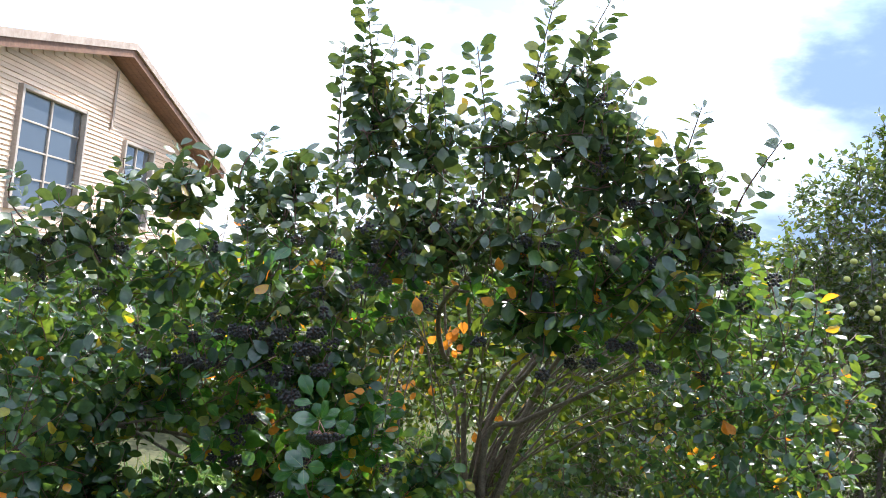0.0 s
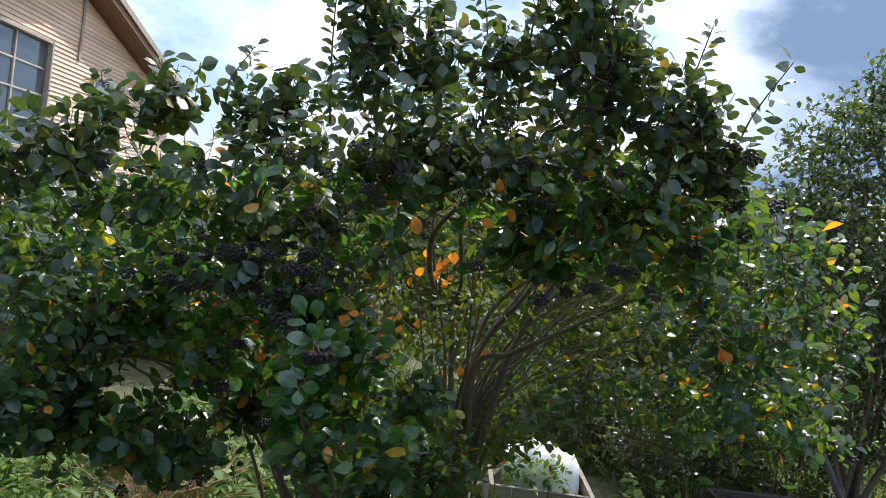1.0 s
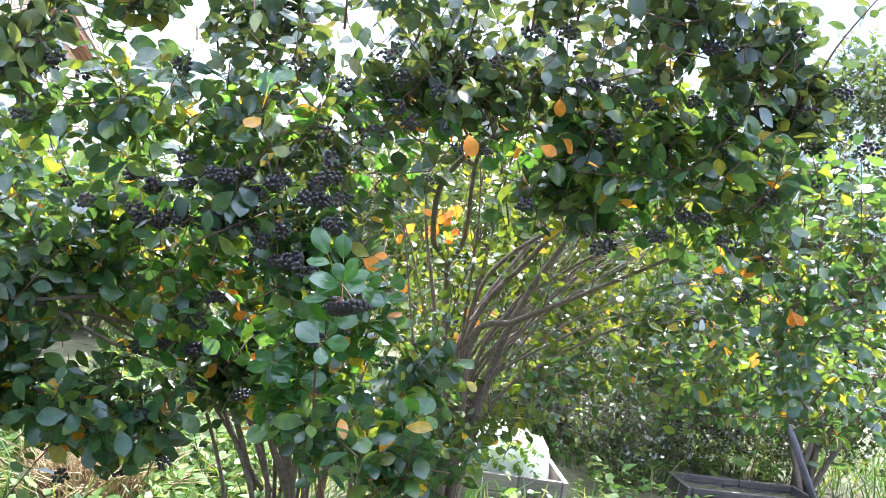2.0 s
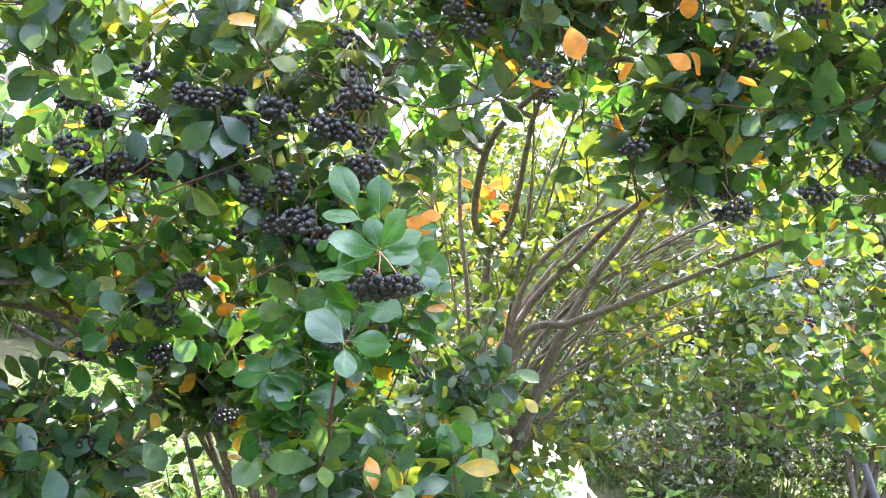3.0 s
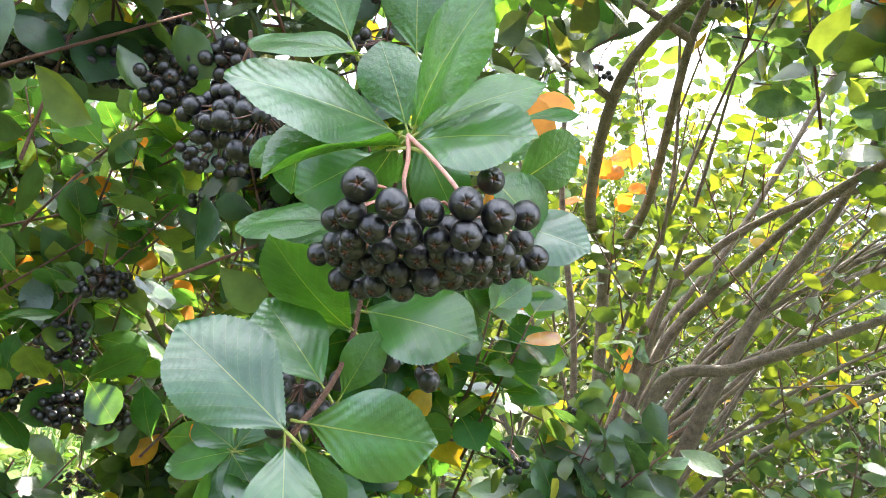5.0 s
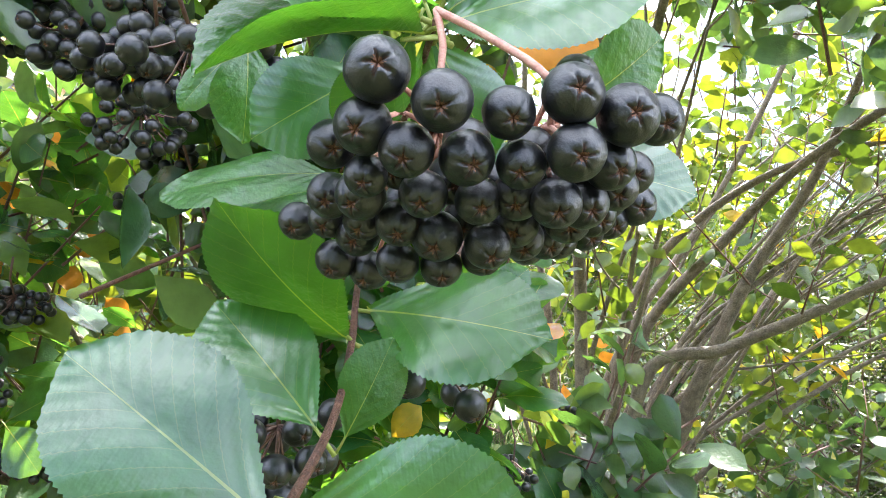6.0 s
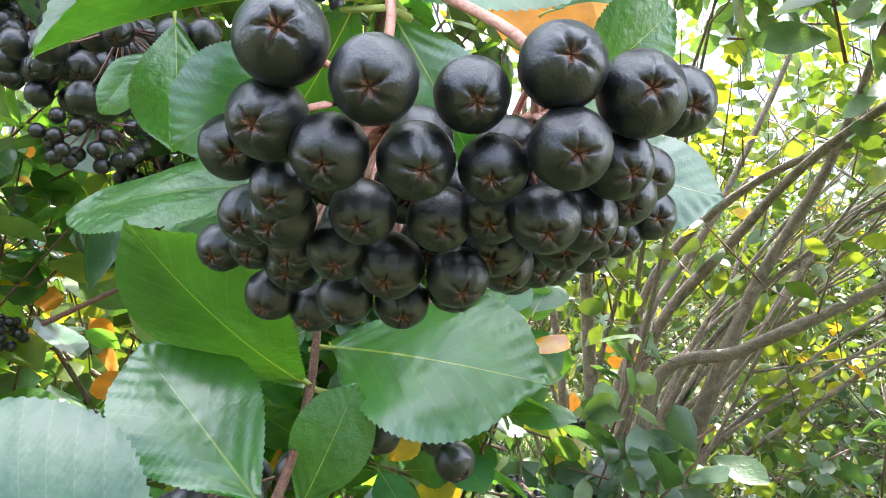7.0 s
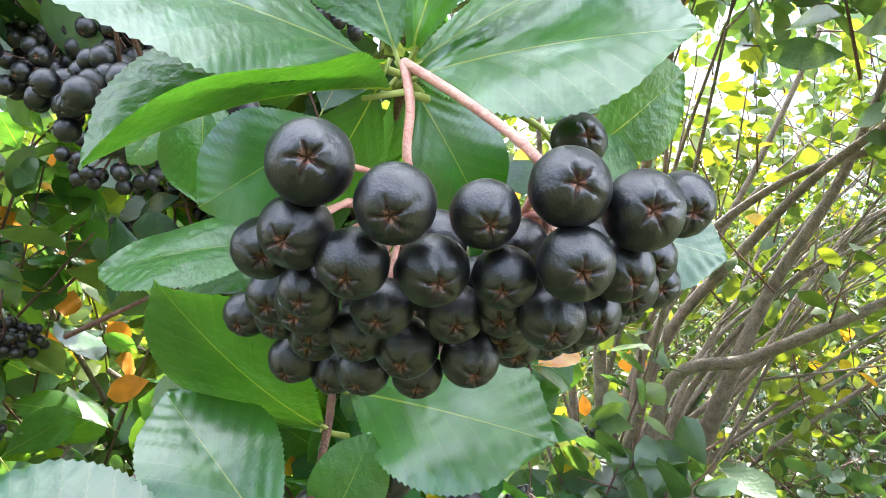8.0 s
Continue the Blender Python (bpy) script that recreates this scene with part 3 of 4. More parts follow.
def build_grass():
    r = random.Random(5)
    verts, faces = [], []
    for i in range(44000):
        x, y = r.uniform(-4.5, 4.5), r.uniform(-0.6, 6.5) if i < 26000 else r.uniform(-5.2, -0.6)
        if noise.noise(Vector((x, y, 0)) * 0.9) < -0.15 or (0.1 < x < 1.05 and 1.2 < y < 2.3) or (1.85 < x < 3.0 and 1.76 < y < 2.4):
            continue
        h = r.uniform(0.06, 0.24) * (1.2 + noise.noise(Vector((x, y, 3)) * 1.4))
        a, w = r.uniform(0, 6.3), r.uniform(0.003, 0.009)
        lean = Vector((r.gauss(0, 0.35), r.gauss(0, 0.35), 1)) * h
        s = Vector((math.cos(a), math.sin(a), 0)) * w
        p = Vector((x, y, -0.02))
        k = len(verts)
        verts += [p - s, p + s, p + lean * 0.6 + s * 0.8, p + lean * 0.6 - s * 0.8, p + lean + Vector((lean.x, lean.y, -0.1 * h)) * 0.5]
        faces += [(k, k + 1, k + 2, k + 3), (k + 3, k + 2, k + 4)]
    ob = part_mesh("grass", mesh_of("grass", verts, faces), M_GRASS)
    tagged(ob, "uneven sunlit grass and weeds in the garden", "grass", kind="stuff")


build_grass()


def build_weeds():
    r = random.Random(6)
    fol = Foliage(FAR)
    for i in range(720):
        x, y = (r.uniform(-2.3, 2.9), r.uniform(0.35, 3.6)) if i < 420 else (r.uniform(-2.4, -0.7), r.uniform(-0.1, 1.6))
        if (0.1 < x < 1.1 and 1.2 < y < 2.3) or (1.85 < x < 3.0 and 1.76 < y < 2.4) or (abs(x + 1.37) < 0.24 and 0.25 < y < 0.9):
            continue
        h = r.uniform(0.08, 0.28)
        for j in range(12):
            a = r.uniform(0, 6.3)
            q = Vector((x + r.gauss(0, 0.05), y + r.gauss(0, 0.05), h * r.uniform(0.1, 1)))
            fol.add(leaf_pose(q, (math.cos(a), math.sin(a), r.uniform(-0.3, 0.7)), Vector((0, 0, 1)) + unit(r) * 0.5, r.uniform(0.04, 0.09)), r.randrange(4))
    for i in range(150):
        q = Vector((r.uniform(0.40, 0.78), r.uniform(1.24, 1.31), r.uniform(0.18, 0.38)))
        fol.add(leaf_pose(q, unit(r), Vector((0, 0, 1)) + unit(r) * 0.6, r.uniform(0.03, 0.06)), r.randrange(4))
    ob = fol.build("weeds", M_WEED, None)
    tagged(ob, "low leafy weeds and bed plants on the ground", "weeds")


build_weeds()


# ---- shrubs and trees behind ----
def build_shrub(name, label, category, blobs, count, size, mat, base, seed, trunks=5, group=""):
    """A shrub or tree: stems from its base into each clump, twigs, and a crown of single leaves."""
    r = random.Random(seed)
    root = thing(name, label, category, group, at=base)
    fol = Foliage(FAR)
    store = ([], [])
    total = sum(b[3] * b[4] * b[5] for b in blobs)
    for cx, cy, cz, rx, ry, rz in blobs:
        c = Vector((cx, cy, cz))
        n = int(count * rx * ry * rz / total)
        for k in range(max(2, trunks // len(blobs) + 1)):
            tip = c + Vector((r.uniform(-.6, .6) * rx, r.uniform(-.6, .6) * ry, r.uniform(0.0, .7) * rz))
            foot = (cx, cy) if math.hypot(cx, cy) > 1.6 else (0, 0)
            b0 = Vector((foot[0] + r.gauss(0, 0.06), foot[1] + r.gauss(0, 0.06), -0.05))
            mid = b0.lerp(tip, 0.5) + Vector((r.gauss(0, .08), r.gauss(0, .08), 0.12))
            stem_part("stem", [b0, mid, tip], 0.022, 0.005, M_BARK, root, 6, 5, 0.1)
        for i in range(n // 9):
            d = unit(r)
            k = r.uniform(0.25, 1.0) ** 0.5
            lump = 1 + 0.35 * noise.noise(Vector((d.x * 2.2 + cx, d.y * 2.2 + cy, d.z * 2.2 + seed)))
            p = c + Vector((d.x * rx, d.y * ry, d.z * rz)) * k * lump
            way = (d + unit(r) * 0.8 + Vector((0, 0, 0.3))).normalized()
            l = r.uniform(0.10, 0.24)
            tube(store, [p - way * l, p], 0.003, 0.0015, 3)
            for j in range(9):
                q = p - way * l * r.uniform(-0.15, 1)
                out = (unit(r) + way * 0.5 + Vector((0, 0, -0.25))).normalized()
                up = Vector((0, 0, 0.8)) + unit(r) * 0.7
                fol.add(leaf_pose(q, out, up, size * r.uniform(0.7, 1.25)), r.randrange(4))
    tagged(part_mesh("twig", mesh_of("twig", *store), M_BARK, root), kind="stuff")
    fol.build("foliage", mat, root)
    return root


# far first
apple = build_shrub("apple_tree", "old apple tree with small dull green leaves and a few apples", "tree",
            [(0.05, 0, 2.42, 0.95, 0.9, 0.92), (-0.05, -0.2, 2.95, 0.4, 0.35, 0.35), (-0.6, 0.0, 1.6, 0.8, 0.7, 0.7), (0.6, -0.1, 1.2, 0.9, 0.8, 0.9)], 28000, 0.048, M_LEAF_APPLE, (2.95, 2.35, 0), 21, 6, "trees behind the bush")
build_shrub("apple_tree", "low spreading apple tree with small grey-green leaves", "tree",
            [(0, 0, 0.75, 0.9, 0.5, 0.62), (0.8, 0.1, 0.9, 0.7, 0.5, 0.75), (-0.45, -0.35, 0.45, 0.6, 0.4, 0.42), (0.35, -0.5, 0.5, 0.7, 0.35, 0.48), (1.3, -0.4, 0.55, 0.7, 0.4, 0.52), (-0.15, -1.05, 0.42, 0.42, 0.28, 0.42)], 38000, 0.034, M_LEAF_APPLE, (1.55, 3.0, 0), 22, 5, "trees behind the bush")
build_shrub("shrub", "tall sunlit yellow-green garden shrub", "shrub",
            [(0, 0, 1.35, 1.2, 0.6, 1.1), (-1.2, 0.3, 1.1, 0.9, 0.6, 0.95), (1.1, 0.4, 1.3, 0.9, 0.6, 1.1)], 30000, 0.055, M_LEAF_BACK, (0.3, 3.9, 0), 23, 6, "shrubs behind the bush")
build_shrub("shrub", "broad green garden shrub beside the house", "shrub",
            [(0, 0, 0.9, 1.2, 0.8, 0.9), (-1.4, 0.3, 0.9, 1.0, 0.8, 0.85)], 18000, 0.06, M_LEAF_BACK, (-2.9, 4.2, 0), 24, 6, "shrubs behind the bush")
for k, (fx, fy, fz, fr) in enumerate(((-1.5, 10.5, 1.6, 2.3), (1.5, 11.0, 1.7, 2.3), (4.5, 10.5, 1.6, 2.4), (7.5, 9.5, 1.9, 2.5))):
    build_shrub("tree", "leafy tree at the far end of the garden", "tree", [(0, 0, fz, fr, 1.2, fz * 0.95), (0.3, 0.2, fz * 1.3, fr * 0.6, 0.9, fz * 0.6)],
                8000, 0.12, M_LEAF_BACK, (fx, fy, 0), 60 + k, 4, "trees behind the bush")
# never in view: added behind the camera to cut low sky light from the front
build_shrub("hedge", "unseen hedge added behind the camera to block low sky light", "hedge",
            [(-5, 0, 1.9, 2.4, 0.9, 1.9), (-1.5, -0.3, 2.0, 2.4, 0.9, 2.0), (2, 0, 1.9, 2.4, 0.9, 1.9), (5.5, 0.5, 2.0, 2.4, 0.9, 2.0), (-7.6, 2.6, 1.8, 1.0, 2.4, 1.8), (8.2, 3.0, 1.8, 1.0, 2.4, 1.8)], 12000, 0.28, M_LEAF, (0, -6.4, 0), 26, 8)


def hang_apples(tree):
    """Ripening apples on the near side of the crown."""
    bm = bmesh.new()
    bmesh.ops.create_uvsphere(bm, u_segments=12, v_segments=8, radius=1.0)
    for v in bm.verts:
        d = math.hypot(v.co.x, v.co.y)
        v.co.z -= 0.28 * math.copysign(max(0, 1 - d * 2.2), v.co.z)
    for f in bm.faces:
        f.smooth = True
    me = bpy.data.meshes.new("apple")
    bm.to_mesh(me)
    bm.free()
    me.materials.append(M_APPLE)
    r = random.Random(9)
    base = tree.location
    for x, y, z in ((2.264, 1.66, 2.124), (2.403, 1.67, 1.818), (2.441, 1.68, 1.850), (2.431, 1.66, 1.786), (2.481, 1.67, 1.932), (2.242, 1.68, 2.010), (2.293, 1.68, 1.858), (2.6, 1.7, 2.05), (2.55, 1.75, 1.75)):
        ob = part_mesh("apple", me, None, tree, "pale yellow-green apple")
        ob.matrix_basis = Matrix.LocRotScale(Vector((x, y, z)) - base, Euler((r.gauss(0, 0.4), r.gauss(0, 0.4), 0)), Vector((1, 1, 0.92)) * 0.021)


hang_apples(apple)


# ---- the chokeberry bushes ----
EYES = [Vector(r[1:4]) for r in PATH]


def clear_of_walk(p, gap):
    """Whether a place keeps its distance from the way that the camera takes."""
    for a, b in zip(EYES, EYES[1:]):
        d = b - a
        t = 0 if d.length_squared < 1e-9 else max(0, min(1, (p - a).dot(d) / d.length_squared))
        if (p - a - d * t).length < gap:
            return False
    return True


def berry_mesh(name, rings, sides, star, seed=0):
    """A berry of radius 1, its withered calyx at +z: five dark creases between puckered lobes."""
    rnd = random.Random(seed)
    verts, faces, kinds = [], [], []
    arms = [rnd.uniform(0.32, 0.52) for k in range(5)]
    turn = [rnd.uniform(-0.16, 0.16) for k in range(5)]

    def crease(th, ph):
        """How deep in a crease, 0 to 1."""
        k = int(round(ph / (2 * math.pi / 5))) % 5
        off = (ph - k * 2 * math.pi / 5 + math.pi) % (2 * math.pi) - math.pi - turn[k]
        w = 0.50 * (1.15 - th / arms[k])
        return max(0.0, 1 - abs(off) / w) if th < arms[k] and w > 0.02 else 0.0
    for i in range(rings + 1):
        th = math.pi * (i / rings) ** (1.7 if star else 1.0)
        for k in range(sides):
            ph = 2 * math.pi * k / sides
            r = 1.0
            if star:
                near = max(0, 1 - th / 0.8)
                r += 0.05 * math.sin(math.pi * min(1, th / 0.8)) - 0.20 * max(0, 1 - th / 0.26)
                r -= 0.13 * crease(th, ph) * min(1, near * 2.5)
                # puckered lobes round the calyx
                r -= 0.065 * max(0.0, math.cos(5 * ph + 0.3 * math.sin(ph * 2 + seed))) ** 2 * math.sin(math.pi * min(1, th / 1.0)) * (0.6 + 0.4 * math.sin(ph + seed * 2))
                r += 0.022 * noise.noise(Vector((math.cos(ph) * 2.2, math.sin(ph) * 2.2, th * 3 + seed)))
            x = r * math.sin(th)
            verts.append((x * math.cos(ph), x * math.sin(ph), r * math.cos(th) * 0.95))
    for i in range(rings):
        for k in range(sides):
            a, b = i * sides + k, i * sides + (k + 1) % sides
            faces.append((a, a + sides, b + sides, b))
            th, ph = math.pi * ((i + 0.5) / rings) ** (1.7 if star else 1.0), 2 * math.pi * (k + 0.5) / sides
            kinds.append(2 if star and th < 0.13 + 0.10 * rnd.random() else 1 if star and crease(th, ph) > 0.25 else 0)
    me = mesh_of(name, verts, faces)
    for m in (M_BERRY, M_CALYX, M_CALYX_CORE):
        me.materials.append(m)
    for f, k in zip(me.polygons, kinds):
        f.material_index = k
    return me


BERRY_FINE = [berry_mesh("berry", 28, 50, True, i) for i in range(4)]
BERRY_MID = berry_mesh("berry", 10, 15, True)
BERRY_LOW = berry_mesh("berry", 6, 8, False)


def shoot_leaves(p, way, length, n, r, size, put, droop=0.25, face=(0, -0.16, 0.78)):
    """Leaves set round a shoot that ends at p."""
    for j in range(n):
        s = j / max(1, n - 1)
        q = p - way * length * (1 - s) * 0.9
        a = j * 2.4 + r.uniform(-0.5, 0.5)
        ref = way.cross(Vector((0.2, 0.9, 0.3))).normalized()
        side = ref * math.cos(a) + way.cross(ref) * math.sin(a)
        out = (side + way * r.uniform(0.1, 0.7) + Vector((0, 0, -droop * r.uniform(0, 1.6)))).normalized()
        up = Vector(face) + unit(r) * 0.95 + side * 0.2
        put(q + out * 0.008, out, up, size * r.uniform(0.65, 1.2))


def main_stems(bush):
    """The older stems that rise from the stool and fan out."""
    big = [
        [(0.12, 0.03, -0.05), (0.10, 0.02, 0.40), (0.088, 0.005, 0.74), (0.046, 0.003, 1.00), (-0.002, -0.02, 1.348), (-0.073, -0.197, 1.437), (-0.094, -0.389, 1.596), (-0.049, -0.475, 1.70), (0.064, -0.585, 1.804), (0.20, -0.67, 1.83)],
        [(-0.002, -0.02, 1.348), (0.034, -0.155, 1.463), (0.008, -0.399, 1.705), (0.03, -0.47, 1.80), (0.05, -0.55, 2.0)],
        [(0.008, -0.399, 1.705), (-0.063, -0.454, 1.715), (-0.193, -0.545, 1.74), (-0.32, -0.638, 1.80)],
        [(-0.094, -0.389, 1.596), (-0.23, -0.441, 1.647), (-0.38, -0.532, 1.70)],
        [(0.15, 0.02, -0.05), (0.16, 0.0, 0.6), (0.134, -0.05, 1.098), (0.266, -0.104, 1.191), (0.358, -0.186, 1.264), (0.455, -0.208, 1.326), (0.53, -0.311, 1.396), (0.70, -0.40, 1.52)],
        [(0.08, 0.06, -0.05), (0.10, 0.06, 0.6), (0.112, 0.052, 1.0), (0.169, 0.047, 1.218), (0.272, -0.008, 1.381), (0.358, -0.112, 1.529), (0.479, -0.215, 1.651), (0.62, -0.33, 1.76)],
        [(0.13, 0.10, -0.05), (0.11, 0.10, 0.6), (0.125, 0.10, 1.046), (0.146, 0.096, 1.261), (0.219, 0.042, 1.408), (0.363, -0.012, 1.537), (0.517, -0.115, 1.603), (0.72, -0.2, 1.70)],
        [(0.06, 0.12, -0.05), (0.07, 0.11, 0.5), (0.083, 0.104, 0.932), (0.159, 0.147, 1.192), (0.32, 0.19, 1.471), (0.438, 0.183, 1.775), (0.52, 0.17, 2.05)],
        [(0.02, 0.08, -0.05), (0.03, 0.10, 0.6), (0.0, 0.13, 1.1), (-0.10, 0.12, 1.5), (-0.16, 0.05, 1.95)],
    ]
    radii = [0.017, 0.010, 0.007, 0.007, 0.016, 0.016, 0.013, 0.012, 0.012]
    big.append([(0.02, 0.02, -0.05), (0.06, 0.005, 0.30), (0.10, 0.005, 0.50), (0.158, 0.008, 0.641), (0.203, 0.013, 0.818), (0.238, 0.019, 0.992), (0.266, -0.026, 1.152), (0.33, -0.03, 1.33), (0.43, -0.06, 1.55), (0.50, -0.12, 1.85)])
    radii.append(0.034)
    for pts, rad in zip(big, radii):
        stem_part("stem", pts, rad, min(rad * 0.42, 0.006), M_BARK, bush)
    r = random.Random(31)
    shoots = ([], [])
    for i in range(21):
        a = r.uniform(0.45, 1.15) if i % 5 else r.uniform(-0.6, 0.3)
        b0 = Vector((0.10 + r.gauss(0, 0.05), 0.08 + r.gauss(0, 0.06), -0.05))
        lean = r.uniform(0.5, 1.1)
        yy = r.uniform(-0.35, 0.5)
        p1 = b0 + Vector((0.05 * a, 0.04 * yy, r.uniform(0.75, 0.95)))
        p2 = p1 + Vector((0.26 * lean * a, 0.25 * yy, 0.34))
        p3 = p2 + Vector((0.34 * lean * a, 0.3 * yy, 0.36 - 0.14 * lean * a))
        p4 = p3 + Vector((0.40 * lean * a, 0.3 * yy, 0.34 - 0.22 * lean * a))
        wob = [Vector((r.gauss(0, 0.02), r.gauss(0, 0.02), r.gauss(0, 0.02))) for k in range(3)]
        pts = [b0, p1, p2 + wob[0], p3 + wob[1], p4 + wob[2]]
        stem_part("stem", pts, r.uniform(0.0045, 0.0105), 0.0022, M_BARK, bush, 6, 5, 0.1)
        # side shoots
        for k in range(3):
            q = curve_points(pts, 6)[r.randrange(13, 24)]
            d = Vector((0.45 * a + r.gauss(0, 0.25), r.gauss(0, 0.35), r.uniform(0.15, 0.8))).normalized() * r.uniform(0.18, 0.42)
            tube(shoots, curve_points([q, q + d * 0.5 + Vector((0, 0, r.gauss(0, 0.02))), q + d], 4), 0.0026, 0.0012, 5)
    tagged(part_mesh("side_shoot", mesh_of("side_shoot", *shoots), M_BARK, bush), kind="stuff")


def left_stems(bush):
    r = random.Random(32)
    for pts, rad in (([(-0.40, -0.10, -0.05), (-0.41, -0.114, 0.25), (-0.432, -0.114, 0.43), (-0.506, -0.103, 0.581), (-0.577, -0.093, 0.709), (-0.691, -0.132, 0.802), (-0.884, -0.265, 0.934), (-1.2, -0.4, 1.15)], 0.020),
                     ([(-0.50, -0.2, -0.05), (-0.52, -0.21, 0.25), (-0.547, -0.207, 0.45), (-0.634, -0.193, 0.631), (-0.736, -0.18, 0.787), (-0.86, -0.369, 0.925), (-1.1, -0.55, 1.1)], 0.013)):
        stem_part("stem", pts, rad, rad * 0.3, M_BARK, bush)
    for k in range(3):
        wob = [r.gauss(0, 0.045) for q in range(6)]
        pts = [(-0.50 - 0.03 * k, -0.12, 0.45), (-0.70 + wob[0], -0.25 + wob[1], 0.84), (-0.95, -0.50 + wob[2], 1.02 + wob[3]), (-1.18, -0.70 + wob[4], 1.12 + wob[5] * 0.4), (-1.45, -0.82 - 0.03 * k, 1.17)]
        stem_part("stem", pts, r.uniform(0.008, 0.012), 0.003, M_BARK, bush)
    for i in range(22):
        b0 = Vector((-0.42 + r.gauss(0, 0.08), -0.05 + r.gauss(0, 0.08), -0.05))
        lean = r.uniform(-0.15, 1.0)
        h = r.uniform(1.3, 2.0)
        yy = r.uniform(-0.7, 0.4)
        p1 = b0 + Vector((-0.06 * lean, 0.03 * yy, 0.5))
        p2 = b0 + Vector((-0.40 * lean, 0.35 * yy, 0.62 * h))
        p3 = b0 + Vector((-1.15 * lean, 0.8 * yy, h * (1 - 0.25 * lean)))
        stem_part("stem", [b0, p1, p2, p3], r.uniform(0.007, 0.013), 0.003, M_BARK, bush, 6, 5, 0.1)


HOLLOW = [((0.22, -0.50, 1.40), (0.52, 0.72, 0.30)), ((0.05, -1.15, 1.30), (0.40, 0.45, 0.34)), ((0.60, -1.0, 1.10), (0.45, 0.7, 0.28)), ((-0.60, -0.70, 0.78), (0.15, 0.40, 0.13))]


def hollow(p):
    for c, s in HOLLOW:
        if sum(((p[i] - c[i]) / s[i]) ** 2 for i in range(3)) < 1:
            return True
    return False


def near_zone(p):
    return p.y < -0.5 and -1.0 < p.x < 0.5 and 0.85 < p.z < 1.8


def grow(bush, blobs, seed, spires, clusters, mat=M_LEAF, inside=False, size=0.064, face=(0, -0.16, 0.78)):
    r = random.Random(seed)
    fol = Foliage(SMALL)
    twigs = ([], [])
    near = []

    def put(q, out, up, size):
        m = leaf_pose(q, out, up, size)
        if near_zone(q) and len(near) < 300 and clear_of_walk(q, 0.25):
            near.append(m)
        elif clear_of_walk(q, 0.28):
            fol.add(m, r.randrange(4))
    spots = []
    for cx, cy, cz, rx, ry, rz, n in blobs:
        c = Vector((cx, cy, cz))
        made = 0
        clumped = n >= 50
        while made < n * (1.75 if clumped else 1):
            d = unit(r)
            k = r.uniform(0.12, 1.0) ** 0.45
            lump = 1 + 0.3 * noise.noise(Vector((d.x * 2.5 + cx, d.y * 2.5 + cy, d.z * 2.5)))
            p = c + Vector((d.x * rx, d.y * ry, d.z * rz)) * k * lump
            made += 1
            # shoots stand in clumps with dark gaps between them
            if clumped and noise.noise(p * 6.5 + Vector((seed, 0, 0))) < -0.04 + 0.10 * (k < 0.6):
                continue
            if not clear_of_walk(p, 0.36) or (mat == M_LEAF and not inside and hollow(p) and r.random() > 0.10):
                continue
            way = (d * 0.7 + unit(r) * 0.5 + Vector((0, 0, 0.55))).normalized()
            l = r.uniform(0.10, 0.24)
            tube(twigs, [p - way * l * 1.05, p - way * l * 0.5, p], 0.0019, 0.0011, 4)
            shoot_leaves(p, way, l, r.randrange(8, 12), r, size, put, 0.25, face)
            spots.append((p, way))
    for b0, b1, n in spires:
        b0, b1 = Vector(b0), Vector(b1)
        way = (b1 - b0).normalized()
        bend = b0.lerp(b1, 0.5) + Vector((r.gauss(0, 0.03), r.gauss(0, 0.03), 0))
        tube(twigs, curve_points([b0, bend, b1], 5), 0.004, 0.0015, 5)
        shoot_leaves(b1, way, (b1 - b0).length, int(n * 1.7), r, 0.050, put, 0.1)
    tagged(part_mesh("twig", mesh_of("twig", *twigs), M_TWIG, bush), kind="stuff")
    fol.build("foliage", mat, bush)
    for m in near:
        ob = part_mesh("leaf", r.choice(NEAR_LEAVES), None, bush)
        ob.matrix_basis = m
    # berry bunches hang under the shoots
    r.shuffle(spots)
    done = 0
    for p, way in spots:
        if done >= clusters:
            break
        if p.y > -0.45 or p.z < 1.0 or not clear_of_walk(p, 1.1):
            continue
        done += 1
        hang_bunch(bush, p + Vector((0, -0.03, -0.05)), r.randrange(12, 22), r, BERRY_LOW)


